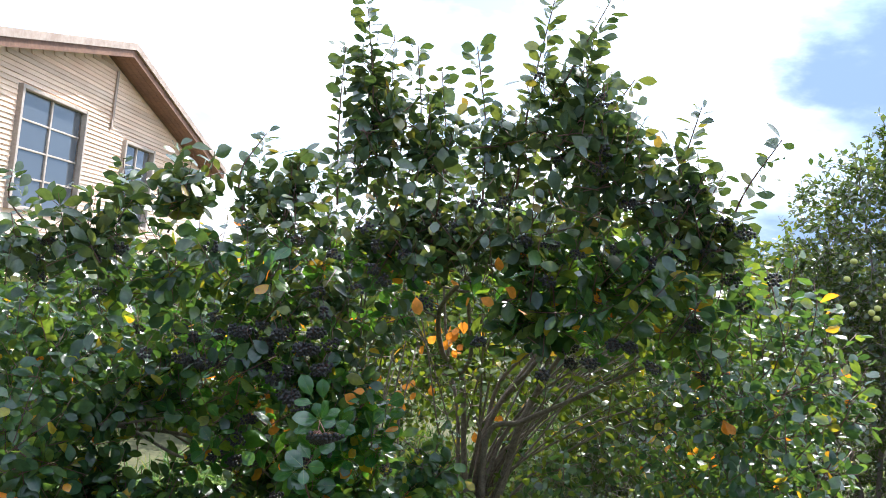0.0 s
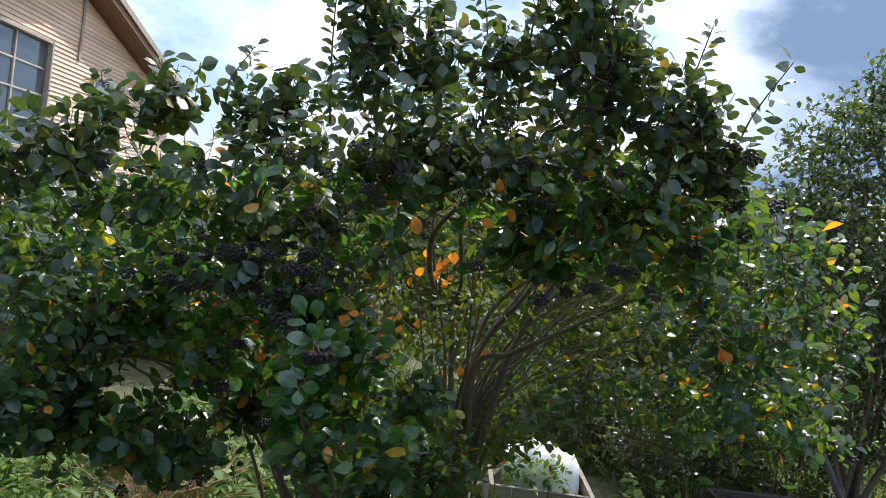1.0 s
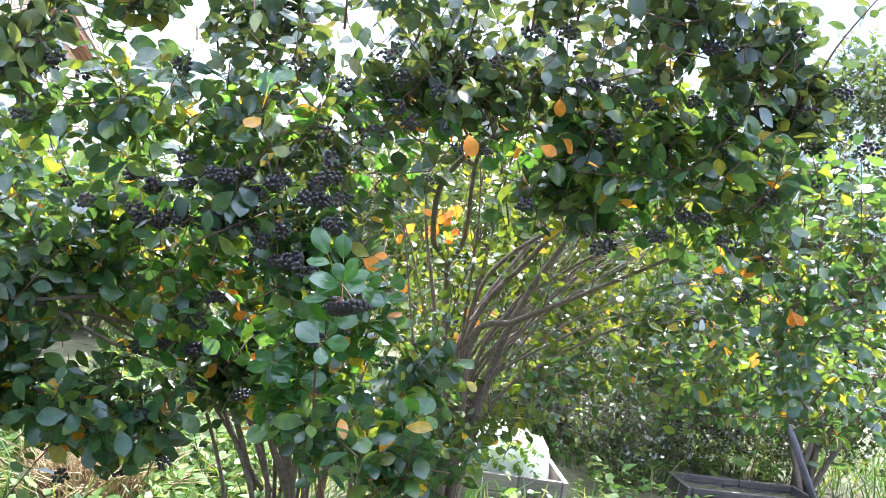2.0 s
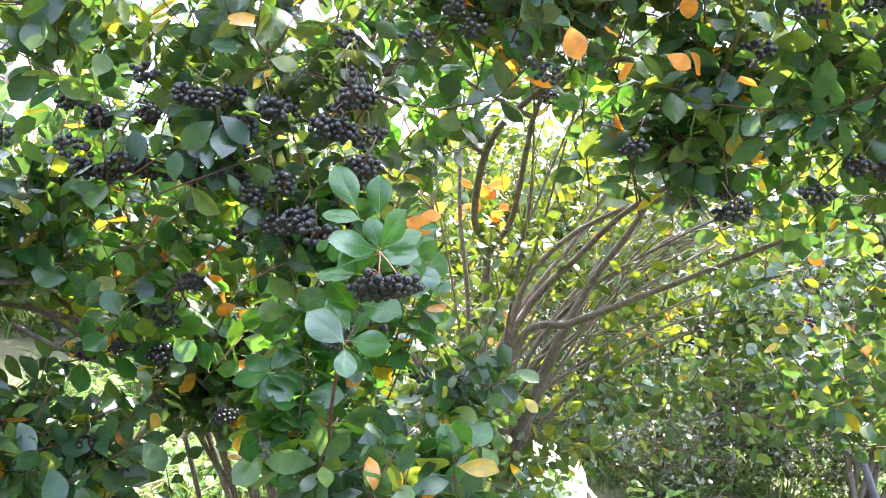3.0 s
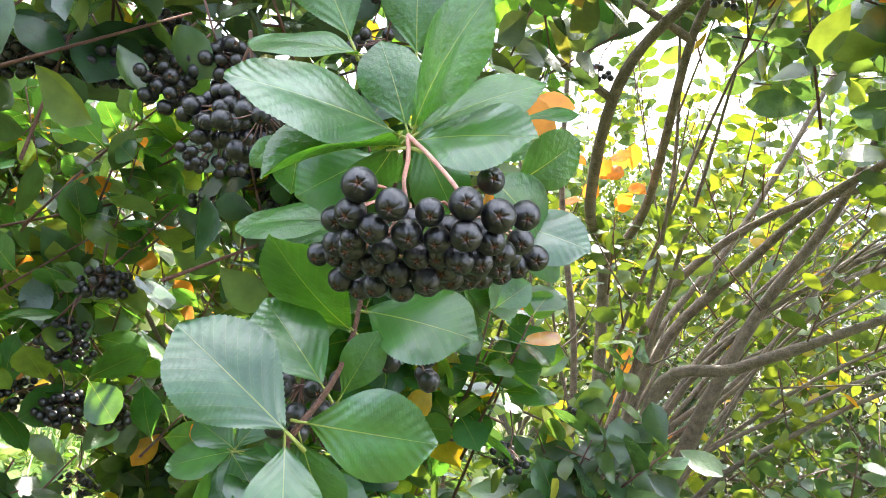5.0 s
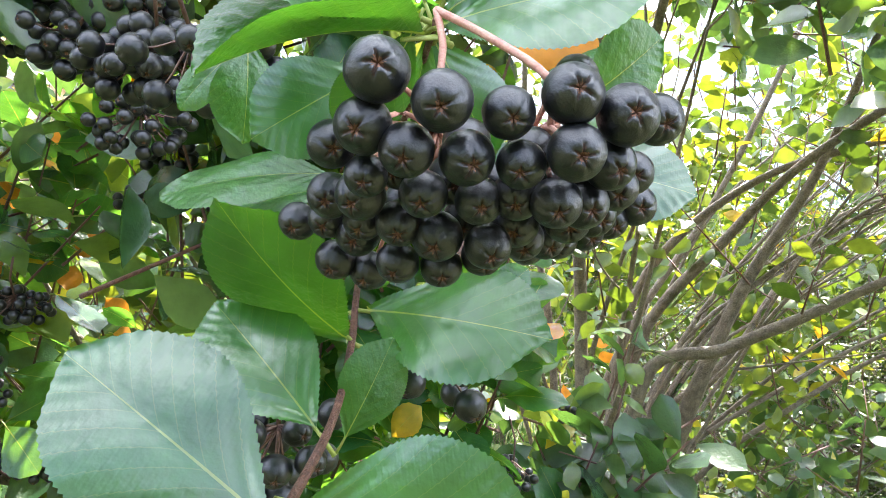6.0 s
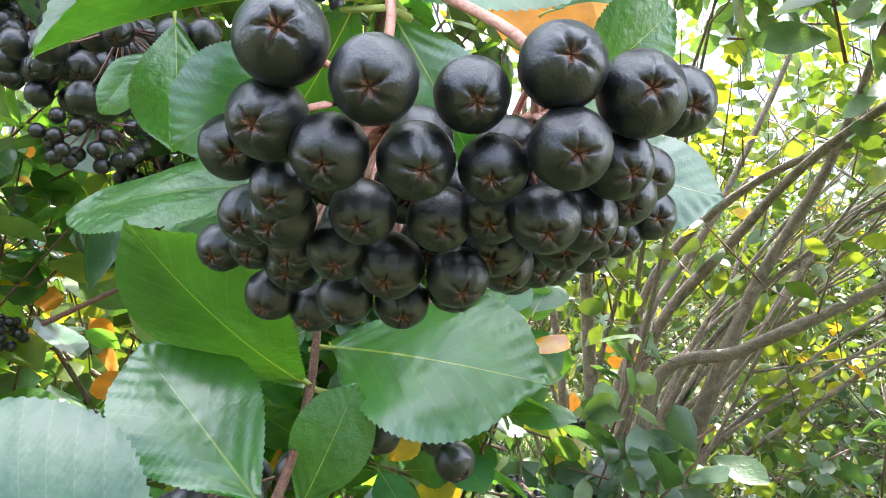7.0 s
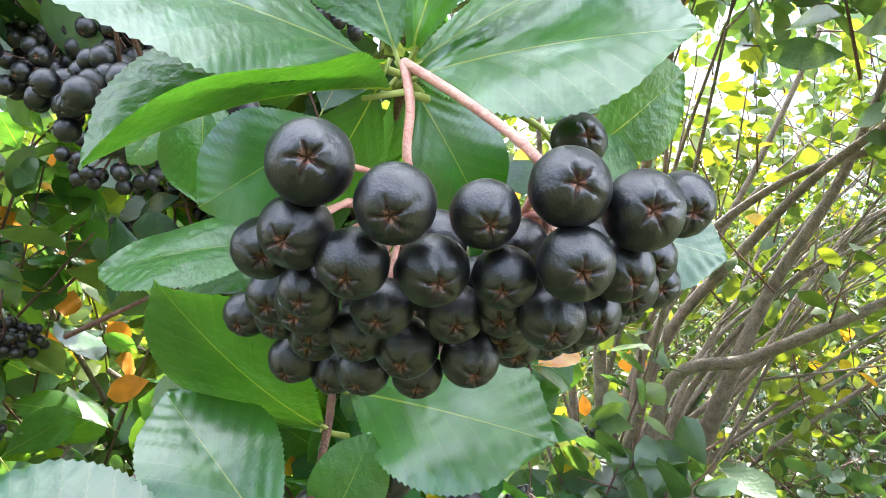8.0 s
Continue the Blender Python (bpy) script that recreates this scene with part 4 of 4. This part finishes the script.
def hang_bunch(bush, at, n, r, mesh):
    """A bunch of berries: packed in a flat dome, each on its own thread of stalk."""
    bunch = new("berry_cluster")
    bunch.parent = bush
    bunch.location = at
    bunch.rotation_euler = (r.uniform(-0.3, 0.3), r.uniform(-0.3, 0.3), r.uniform(0, 6.3))
    st = ([], [])
    placed = []
    rb = 0.0056 * r.uniform(0.85, 1.05)
    tries = 0
    while len(placed) < n and tries < 900:
        tries += 1
        d = unit(r)
        q = Vector((d.x * 0.032, d.y * 0.022, d.z * 0.018)) * r.uniform(0.2, 1.0) ** 0.4
        if all((q - o).length > rb * 1.7 for o in placed):
            placed.append(q)
    for q in placed:
        ob = new("berry", mesh)
        ob.parent = bunch
        e = (q + Vector((0, -0.006, -0.014))).normalized().to_track_quat("Z", "Y")
        ob.matrix_basis = Matrix.LocRotScale(q, e, Vector((1, 1, 1)) * rb * r.uniform(0.9, 1.08))
        tube(st, [Vector((0, 0.004, 0.010)), q * 0.6 + Vector((0, 0.002, 0.003)), q], 0.0006, 0.0005, 3)
    tube(st, [Vector((0, 0.004, 0.008)), Vector((0.004, 0.010, 0.030)), Vector((0.002, 0.022, 0.052))], 0.0009, 0.0011, 5)
    part_mesh("stalk", mesh_of("stalk", *st), M_STALK_DARK, bunch)


bush_main = thing("chokeberry_bush", "tall black chokeberry bush hung with ripe berries", "bush", "chokeberry bushes")
bush_left = thing("chokeberry_bush", "black chokeberry bush with leaning stems beside the taller one", "bush", "chokeberry bushes")
main_stems(bush_main)
left_stems(bush_left)
grow(bush_main, [
    (0.64, -0.58, 1.76, 0.40, 0.46, 0.31, 130),
    (-0.25, -0.74, 0.98, 0.28, 0.18, 0.14, 62),
    (-0.28, -1.04, 1.0, 0.18, 0.10, 0.09, 12),
    (0.36, -0.92, 1.82, 0.40, 0.26, 0.18, 50),
    (0.0, -0.25, 0.72, 0.26, 0.16, 0.16, 34),
    (-0.12, -0.95, 0.92, 0.14, 0.12, 0.10, 14),
    (0.25, -0.12, 1.92, 0.70, 0.28, 0.16, 60),
], 41, [], 10)
grow(bush_main, [
    (1.02, -0.72, 1.55, 0.34, 0.36, 0.40, 140),
    (1.0, -0.55, 1.22, 0.42, 0.40, 0.18, 110),
], 48, [], 6, M_LEAF, True, 0.047)
grow(bush_main, [
    (0.07, -0.58, 1.96, 0.74, 0.58, 0.26, 140),
    (-0.45, -0.78, 1.76, 0.45, 0.34, 0.32, 105),
    (-0.62, -0.78, 2.02, 0.2, 0.12, 0.14, 20),
    # clump added to keep direct sun off the nearest bunch and its leaves
    (-0.05, -0.77, 1.92, 0.22, 0.16, 0.08, 40),
    (-0.29, -0.93, 2.25, 0.15, 0.12, 0.28, 36),
    (-0.10, -0.90, 2.18, 0.14, 0.12, 0.18, 18),
    (0.10, -0.95, 2.20, 0.12, 0.12, 0.20, 17),
    (0.27, -1.02, 2.28, 0.17, 0.12, 0.28, 40),
    (0.45, -0.92, 2.2, 0.16, 0.14, 0.2, 32),
    (0.61, -0.95, 2.10, 0.15, 0.13, 0.16, 26),
    (0.73, -0.93, 1.98, 0.15, 0.12, 0.11, 26),
], 45, [
    ((-0.42, -0.85, 1.95), (-0.42, -0.98, 2.43), 36), ((-0.33, -0.85, 2.0), (-0.37, -0.97, 2.58), 43), ((-0.24, -0.8, 1.95), (-0.20, -0.95, 2.46), 36),
    ((-0.10, -0.8, 1.95), (-0.12, -0.94, 2.40), 28), ((0.05, -0.9, 2.0), (-0.01, -1.03, 2.45), 28), ((0.15, -0.95, 2.05), (0.20, -1.10, 2.58), 39),
    ((0.25, -0.95, 2.05), (0.36, -1.10, 2.60), 39), ((0.35, -0.9, 2.0), (0.46, -1.0, 2.40), 28), ((0.62, -0.85, 2.0), (0.66, -1.0, 2.34), 25),
    ((0.80, -0.85, 1.95), (0.90, -0.98, 2.27), 16),
], 20, M_LEAF_CROWN, False, 0.056)
grow(bush_main, [
    (-0.34, -0.68, 1.22, 0.20, 0.14, 0.20, 30),
    (-0.40, -0.78, 1.42, 0.18, 0.14, 0.12, 26),
    (-0.05, -0.52, 1.10, 0.14, 0.12, 0.14, 16),
    (0.28, -0.75, 1.68, 0.22, 0.16, 0.09, 26),
], 46, [], 0, M_LEAF, True, 0.062, (0, -0.45, 0.7))
grow(bush_main, [
    (0.35, 0.85, 1.48, 1.25, 0.45, 0.74, 430),
    (0.95, 0.50, 1.90, 0.60, 0.50, 0.30, 90),
    (0.50, 0.05, 1.35, 0.65, 0.45, 0.45, 60),
    (0.10, 0.1, 0.85, 0.6, 0.4, 0.25, 70),
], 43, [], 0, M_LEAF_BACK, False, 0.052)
grow(bush_main, [
    (0.66, 0.00, 1.05, 0.50, 0.40, 0.20, 34),
    (1.15, 0.10, 1.35, 0.45, 0.35, 0.35, 90),
], 49, [], 0, M_LEAF, True, 0.050)
grow(bush_left, [
    (-0.85, -0.66, 1.28, 0.50, 0.20, 0.30, 80),
    (-1.32, -0.75, 1.30, 0.38, 0.30, 0.45, 95),
    (-0.95, -0.80, 1.70, 0.50, 0.26, 0.24, 75),
    (-1.02, -0.72, 0.88, 0.38, 0.24, 0.17, 105),
    (-1.25, -1.02, 1.10, 0.18, 0.14, 0.24, 26),
    (-1.75, -0.5, 1.32, 0.5, 0.48, 0.46, 150),
    (-2.2, -0.25, 1.22, 0.5, 0.5, 0.50, 120),
    (-0.66, -0.98, 1.48, 0.32, 0.07, 0.10, 7),
    (-0.55, -0.32, 0.96, 0.42, 0.20, 0.20, 95),
    (-1.25, -0.35, 1.35, 0.60, 0.22, 0.36, 110),
    (-0.60, -0.40, 1.72, 0.40, 0.22, 0.14, 24),
    (-1.1, 0.3, 1.45, 0.7, 0.40, 0.55, 50),
], 42, [], 14, M_LEAF, False, 0.062, (0.1, -0.50, 0.65))
grow(bush_left, [
    (-1.39, -0.93, 1.74, 0.20, 0.13, 0.13, 16),
    (-1.14, -0.96, 1.83, 0.20, 0.13, 0.13, 16),
    (-0.93, -0.95, 1.99, 0.20, 0.13, 0.13, 16),
], 47, [
    ((-1.22, -0.7, 1.8), (-1.22, -0.75, 2.04), 22), ((-1.05, -0.7, 1.8), (-1.02, -0.76, 2.10), 25), ((-0.75, -0.75, 1.85), (-0.70, -0.80, 2.17), 25),
    ((-1.55, -0.7, 1.75), (-1.6, -0.78, 1.95), 18), ((-0.6, -0.75, 1.8), (-0.56, -0.8, 2.1), 21),
], 4, M_LEAF_CROWN)
grow(bush_left, [
    (-0.75, -0.25, 1.24, 0.45, 0.25, 0.36, 60),
    (-1.3, 0.25, 1.3, 0.6, 0.35, 0.5, 60),
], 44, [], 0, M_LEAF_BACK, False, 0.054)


def inner_bunches():
    """Bunches that hang inside, under the overhanging shoots."""
    r = random.Random(51)
    for x, y, z in ((-0.84, -0.88, 1.39), (-0.79, -0.90, 1.39), (-0.76, -0.90, 1.41), (-0.72, -0.92, 1.41), (-0.67, -0.95, 1.41), (-0.63, -0.96, 1.41), (-0.59, -0.96, 1.41), (-0.56, -0.94, 1.42),
                    (-0.48, -1.00, 1.42), (-0.58, -0.90, 1.46), (-0.60, -1.05, 1.53), (-0.63, -1.05, 1.53), (-0.50, -1.05, 1.53), (-0.41, -1.12, 1.51), (-0.38, -1.12, 1.51), (-0.37, -1.12, 1.56),
                    (-0.55, -1.00, 1.50), (-0.62, -0.95, 1.51), (-0.80, -0.95, 1.48), (-0.72, -0.95, 1.50), (-0.34, -1.15, 1.46), (-0.85, -0.95, 1.50), (-0.65, -0.78, 1.21), (-0.69, -0.76, 1.13),
                    (-0.70, -0.72, 1.05), (-0.85, -0.70, 1.03), (-0.78, -0.70, 1.05), (-0.66, -0.70, 1.05), (-0.80, -0.75, 0.86), (-0.57, -0.63, 0.92), (-0.45, -0.65, 0.92)):
        hang_bunch(bush_left, Vector((x, y, z)), r.randrange(28, 40), r, BERRY_MID)
    for x, y, z in ((-0.18, -0.71, 1.09), (-0.10, -0.50, 1.11), (-0.58, -0.70, 1.32), (0.38, -0.72, 1.57), (0.36, -0.60, 1.55), (0.39, -0.72, 1.52), (0.24, -0.72, 1.74), (0.26, -0.72, 1.70),
                    (0.42, -0.72, 1.68), (0.46, -0.70, 1.74), (0.88, -0.00, 1.08), (0.96, -0.10, 1.31), (-0.13, -0.40, 1.63), (0.98, -0.10, 1.19), (0.86, -0.05, 1.20)):
        hang_bunch(bush_main, Vector((x, y, z)), r.randrange(16, 26), r, BERRY_MID)
    for x, y, z in ((-0.29, -1.00, 1.88), (-0.25, -1.00, 1.83), (-0.25, -1.00, 1.76), (-0.21, -1.00, 1.73), (-0.30, -1.00, 1.69), (-0.38, -1.00, 1.61), (-0.41, -1.00, 1.67), (-0.49, -1.00, 1.82),
                    (-0.76, -1.00, 1.77), (-0.38, -1.00, 1.79), (-0.16, -1.00, 1.81), (-0.50, -1.00, 1.54), (-0.72, -1.00, 1.56), (-0.41, -1.00, 1.55), (-0.35, -1.00, 1.52), (-0.81, -1.00, 1.42),
                    (-0.73, -1.00, 1.41), (-0.93, -1.00, 1.42), (-1.13, -1.00, 1.70), (-1.05, -1.00, 1.73), (-1.10, -1.00, 1.59), (-0.57, -1.00, 1.55), (-0.36, -1.00, 1.45)):
        hang_bunch(bush_left, Vector((x, y, z)), r.randrange(16, 26), r, BERRY_LOW)
    for x, y, z in ((0.19, -1.00, 1.89), (0.27, -1.00, 1.89), (0.46, -1.00, 1.90), (0.48, -1.00, 2.03), (0.67, -1.00, 2.10), (0.56, -1.00, 1.87), (0.62, -1.00, 1.93), (0.73, -1.00, 1.92),
                    (0.48, -1.00, 1.62), (0.42, -1.00, 1.56), (0.29, -1.00, 1.51), (0.27, -1.00, 1.78), (0.09, -1.00, 1.58), (-0.08, -1.00, 1.68), (0.91, -1.00, 1.86), (0.60, -1.00, 1.57),
                    (-0.03, -1.00, 1.91), (0.53, -1.00, 1.62), (0.35, -1.00, 1.87), (0.82, -1.00, 1.98), (0.04, -1.00, 1.99), (0.12, -1.00, 2.00)):
        hang_bunch(bush_main, Vector((x, y, z)), r.randrange(18, 30), r, BERRY_LOW)
    for x, y, z in ((-0.70, -0.75, 1.14), (-0.52, -0.80, 1.36), (-0.47, -0.80, 1.33), (-0.74, -0.70, 0.72), (-0.85, -0.70, 0.68), (-1.01, -0.70, 0.64), (-0.73, -0.60, 0.92)):
        hang_bunch(bush_left, Vector((x, y, z)), r.randrange(16, 26), r, BERRY_LOW)
    hang_bunch(bush_main, Vector((-0.424, -1.107, 1.366)), 40, r, BERRY_FINE[0])
    hang_bunch(bush_main, Vector((-0.386, -1.160, 1.355)), 14, r, BERRY_FINE[1])
    hang_bunch(bush_main, Vector((-0.520, -1.000, 1.392)), 22, r, BERRY_MID)
    hang_bunch(bush_main, Vector((-0.470, -0.995, 1.352)), 30, r, BERRY_MID)
    hang_bunch(bush_main, Vector((-0.285, -1.190, 1.247)), 8, r, BERRY_FINE[1])
    hang_bunch(bush_main, Vector((-0.332, -1.190, 1.214)), 16, r, BERRY_FINE[2])


inner_bunches()


# ---- the nearest bunch with its twig and leaves ----
def near_bunch():
    o = Vector((-0.283, -1.31, 1.312))
    bunch = new("berry_cluster")
    bunch.parent = bush_main
    bunch.location = o
    tagged(bunch, "drooping bunch of ripe black berries with dull bloom")
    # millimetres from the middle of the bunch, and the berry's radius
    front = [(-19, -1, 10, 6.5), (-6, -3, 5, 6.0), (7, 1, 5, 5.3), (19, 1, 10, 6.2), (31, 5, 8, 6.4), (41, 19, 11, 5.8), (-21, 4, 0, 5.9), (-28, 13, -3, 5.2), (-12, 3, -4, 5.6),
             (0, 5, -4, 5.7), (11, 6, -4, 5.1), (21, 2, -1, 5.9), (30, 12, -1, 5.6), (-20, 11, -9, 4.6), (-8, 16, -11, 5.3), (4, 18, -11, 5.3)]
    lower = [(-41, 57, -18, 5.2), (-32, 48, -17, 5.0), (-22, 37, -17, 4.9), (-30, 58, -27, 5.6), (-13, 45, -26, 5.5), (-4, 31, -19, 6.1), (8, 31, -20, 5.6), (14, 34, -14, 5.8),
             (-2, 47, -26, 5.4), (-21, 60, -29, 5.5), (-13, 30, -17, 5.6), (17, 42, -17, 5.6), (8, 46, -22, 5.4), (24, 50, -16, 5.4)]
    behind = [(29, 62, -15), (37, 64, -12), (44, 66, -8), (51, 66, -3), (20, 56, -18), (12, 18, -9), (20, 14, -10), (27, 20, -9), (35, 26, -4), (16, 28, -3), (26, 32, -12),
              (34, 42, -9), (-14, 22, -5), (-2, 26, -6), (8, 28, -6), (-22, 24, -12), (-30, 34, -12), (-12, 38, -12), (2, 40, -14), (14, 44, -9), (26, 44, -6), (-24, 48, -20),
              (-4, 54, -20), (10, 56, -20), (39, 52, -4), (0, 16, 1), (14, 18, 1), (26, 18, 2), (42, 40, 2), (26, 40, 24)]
    r = random.Random(77)
    hub = Vector((-0.293, -1.272, 1.348)) - o
    left = Vector((-0.290, -1.283, 1.328)) - o
    right = Vector((-0.268, -1.300, 1.327)) - o
    st = ([], [])
    tube(st, curve_points([hub, hub.lerp(left, 0.5) + Vector((0.001, -0.001, 0)), left, Vector((-0.004, 0.03, 0.004)), Vector((-0.012, 0.04, -0.006))], 5), 0.0010, 0.0008, 8, 0.1)
    tube(st, curve_points([hub, hub.lerp(right, 0.5) + Vector((0, 0, 0.001)), right, Vector((0.018, 0.02, 0.008)), Vector((0.02, 0.03, 0.0))], 5), 0.0010, 0.0008, 8, 0.1)
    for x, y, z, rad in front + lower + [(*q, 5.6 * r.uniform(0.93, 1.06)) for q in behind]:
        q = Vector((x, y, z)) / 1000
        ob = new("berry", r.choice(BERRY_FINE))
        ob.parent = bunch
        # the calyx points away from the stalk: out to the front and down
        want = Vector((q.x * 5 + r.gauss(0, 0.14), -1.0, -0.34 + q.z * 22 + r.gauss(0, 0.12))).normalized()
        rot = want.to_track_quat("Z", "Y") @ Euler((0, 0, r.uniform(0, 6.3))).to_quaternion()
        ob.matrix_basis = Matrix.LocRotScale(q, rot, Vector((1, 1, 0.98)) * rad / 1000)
        root = right if x > 6 else left
        end = q - want * 0.0050
        tube(st, curve_points([root + Vector((0, 0.02, -0.008)), root.lerp(end, 0.55) + Vector((0, 0.012, 0.0)), end], 3), 0.0007, 0.0006, 6)
    part_mesh("stalk", mesh_of("stalk", *st), M_STALK, bunch, "pinkish forked berry stalk")
    stem_part("twig", [(-0.293, -1.262, 1.349), (-0.303, -1.22, 1.318), (-0.312, -1.187, 1.28), (-0.311, -1.201, 1.257), (-0.311, -1.236, 1.238), (-0.317, -1.281, 1.221)], 0.0010, 0.0014, M_TWIG, bush_main, 8, 8, 0.1)
    stem_part("twig", [(-0.317, -1.281, 1.221), (-0.323, -1.235, 1.175), (-0.325, -1.02, 1.0), (-0.30, -0.70, 0.72), (-0.20, -0.25, 0.3), (0.0, 0.0, -0.03)], 0.0014, 0.006, M_TWIG, bush_main, 8, 8, 0.1)
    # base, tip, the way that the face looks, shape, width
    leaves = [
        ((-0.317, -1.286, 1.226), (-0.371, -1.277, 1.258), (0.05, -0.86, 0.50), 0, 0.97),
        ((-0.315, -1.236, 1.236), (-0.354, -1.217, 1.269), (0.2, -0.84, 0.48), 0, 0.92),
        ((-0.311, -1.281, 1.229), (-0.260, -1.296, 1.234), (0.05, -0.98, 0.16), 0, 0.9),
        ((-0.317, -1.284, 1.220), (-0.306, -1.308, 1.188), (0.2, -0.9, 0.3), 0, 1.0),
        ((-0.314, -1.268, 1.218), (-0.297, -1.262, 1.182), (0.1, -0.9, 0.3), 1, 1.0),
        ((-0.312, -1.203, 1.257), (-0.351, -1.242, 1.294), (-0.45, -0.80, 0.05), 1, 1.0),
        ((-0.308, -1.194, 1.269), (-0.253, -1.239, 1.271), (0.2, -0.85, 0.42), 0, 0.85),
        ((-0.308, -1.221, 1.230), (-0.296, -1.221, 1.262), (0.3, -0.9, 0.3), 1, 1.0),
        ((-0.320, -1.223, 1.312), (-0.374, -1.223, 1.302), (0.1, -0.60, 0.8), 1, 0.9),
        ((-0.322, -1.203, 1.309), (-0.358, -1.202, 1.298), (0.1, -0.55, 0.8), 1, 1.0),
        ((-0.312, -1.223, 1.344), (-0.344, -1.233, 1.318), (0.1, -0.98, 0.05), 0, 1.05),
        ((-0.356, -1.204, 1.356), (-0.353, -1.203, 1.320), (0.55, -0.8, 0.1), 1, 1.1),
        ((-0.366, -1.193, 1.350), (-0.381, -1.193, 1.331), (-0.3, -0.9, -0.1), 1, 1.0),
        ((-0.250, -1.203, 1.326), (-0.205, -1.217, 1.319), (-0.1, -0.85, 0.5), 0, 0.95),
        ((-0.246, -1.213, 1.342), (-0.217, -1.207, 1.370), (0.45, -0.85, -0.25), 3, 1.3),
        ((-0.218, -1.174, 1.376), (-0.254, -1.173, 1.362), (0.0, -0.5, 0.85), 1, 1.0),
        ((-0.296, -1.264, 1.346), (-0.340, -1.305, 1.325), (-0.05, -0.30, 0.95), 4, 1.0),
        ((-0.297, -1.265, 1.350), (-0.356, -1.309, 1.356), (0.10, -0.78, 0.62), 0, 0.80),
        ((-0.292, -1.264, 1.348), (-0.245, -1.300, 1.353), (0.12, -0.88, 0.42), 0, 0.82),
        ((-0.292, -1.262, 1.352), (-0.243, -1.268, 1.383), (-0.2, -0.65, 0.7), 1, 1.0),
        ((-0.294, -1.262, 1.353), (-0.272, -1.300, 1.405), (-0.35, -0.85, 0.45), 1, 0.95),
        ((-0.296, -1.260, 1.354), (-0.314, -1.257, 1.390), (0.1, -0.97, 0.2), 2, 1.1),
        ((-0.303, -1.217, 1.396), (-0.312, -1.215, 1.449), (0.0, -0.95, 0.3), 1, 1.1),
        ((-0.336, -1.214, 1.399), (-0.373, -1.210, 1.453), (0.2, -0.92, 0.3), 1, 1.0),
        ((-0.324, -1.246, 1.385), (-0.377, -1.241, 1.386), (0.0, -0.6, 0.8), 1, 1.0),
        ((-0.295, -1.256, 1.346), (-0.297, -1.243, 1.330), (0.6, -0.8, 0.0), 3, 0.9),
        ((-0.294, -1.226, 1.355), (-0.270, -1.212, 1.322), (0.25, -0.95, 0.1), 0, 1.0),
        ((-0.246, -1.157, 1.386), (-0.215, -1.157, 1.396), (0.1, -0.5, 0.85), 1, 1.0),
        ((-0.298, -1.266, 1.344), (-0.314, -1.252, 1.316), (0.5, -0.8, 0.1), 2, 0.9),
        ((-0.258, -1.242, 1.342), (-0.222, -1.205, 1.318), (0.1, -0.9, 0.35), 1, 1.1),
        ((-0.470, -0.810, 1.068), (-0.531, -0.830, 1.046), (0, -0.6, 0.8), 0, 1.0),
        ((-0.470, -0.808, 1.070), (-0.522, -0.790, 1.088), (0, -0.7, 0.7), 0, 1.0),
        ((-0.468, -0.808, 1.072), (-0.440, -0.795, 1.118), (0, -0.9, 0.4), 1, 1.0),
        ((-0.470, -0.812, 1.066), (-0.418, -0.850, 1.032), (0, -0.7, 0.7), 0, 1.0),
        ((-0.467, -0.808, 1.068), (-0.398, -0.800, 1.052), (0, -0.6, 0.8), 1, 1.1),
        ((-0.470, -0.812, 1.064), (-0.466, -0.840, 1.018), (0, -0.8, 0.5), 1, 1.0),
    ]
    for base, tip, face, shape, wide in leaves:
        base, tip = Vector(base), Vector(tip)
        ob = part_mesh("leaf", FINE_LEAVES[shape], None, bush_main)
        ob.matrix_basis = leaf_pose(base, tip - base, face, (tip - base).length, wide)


near_bunch()


# ---- orange leaves inside and on the bush ----
def orange_leaves():
    r = random.Random(8)
    fol = []
    for c, n, s in (((-0.037, -0.17, 1.54), 9, 0.055), ((-0.008, -0.268, 1.46), 3, 0.02), ((-0.087, -1.20, 1.70), 1, 0.0), ((0.0, -1.12, 1.76), 3, 0.09), ((0.201, -1.11, 1.694), 1, 0.0),
                    ((-0.268, -1.119, 1.396), 1, 0.0), ((0.85, -0.921, 1.414), 2, 0.025), ((0.12, -1.05, 1.78), 2, 0.06), ((0.1, 0.3, 1.1), 5, 0.12), ((-0.25, 0.2, 1.2), 7, 0.1), ((-0.15, 0.1, 1.45), 6, 0.1), ((-0.72, -0.62, 1.27), 7, 0.12), ((-0.62, -0.60, 1.20), 6, 0.10), ((-0.82, -0.62, 1.15), 5, 0.10)):
        for i in range(n):
            p = Vector(c) + unit(r) * s * r.uniform(0.3, 1.2)
            fol.append((p, leaf_pose(p, unit(r) + Vector((0, -0.1, -0.6)), Vector((0, -1, 0.4)) + unit(r) * 0.5, r.uniform(0.04, 0.055))))
    q = Vector((-0.245, -1.103, 1.407))
    fol.append((q, leaf_pose(q, (0.034, 0, 0.004), (0.1, -0.8, 0.5), 0.032)))
    for p, m in fol:
        ob = part_mesh("leaf", ORANGE_LEAF, None, bush_main, "orange autumn leaf")
        ob.matrix_basis = m


ORANGE_LEAF = leaf_data("leaf", rows=14, cols=3, width=0.66, curl=0.2, fold=0.2, wave=0.02, teeth=1, seed=5)
ORANGE_LEAF.materials.append(M_LEAF_ORANGE)
ORANGE_LEAF.materials.append(M_PETIOLE)
orange_leaves()
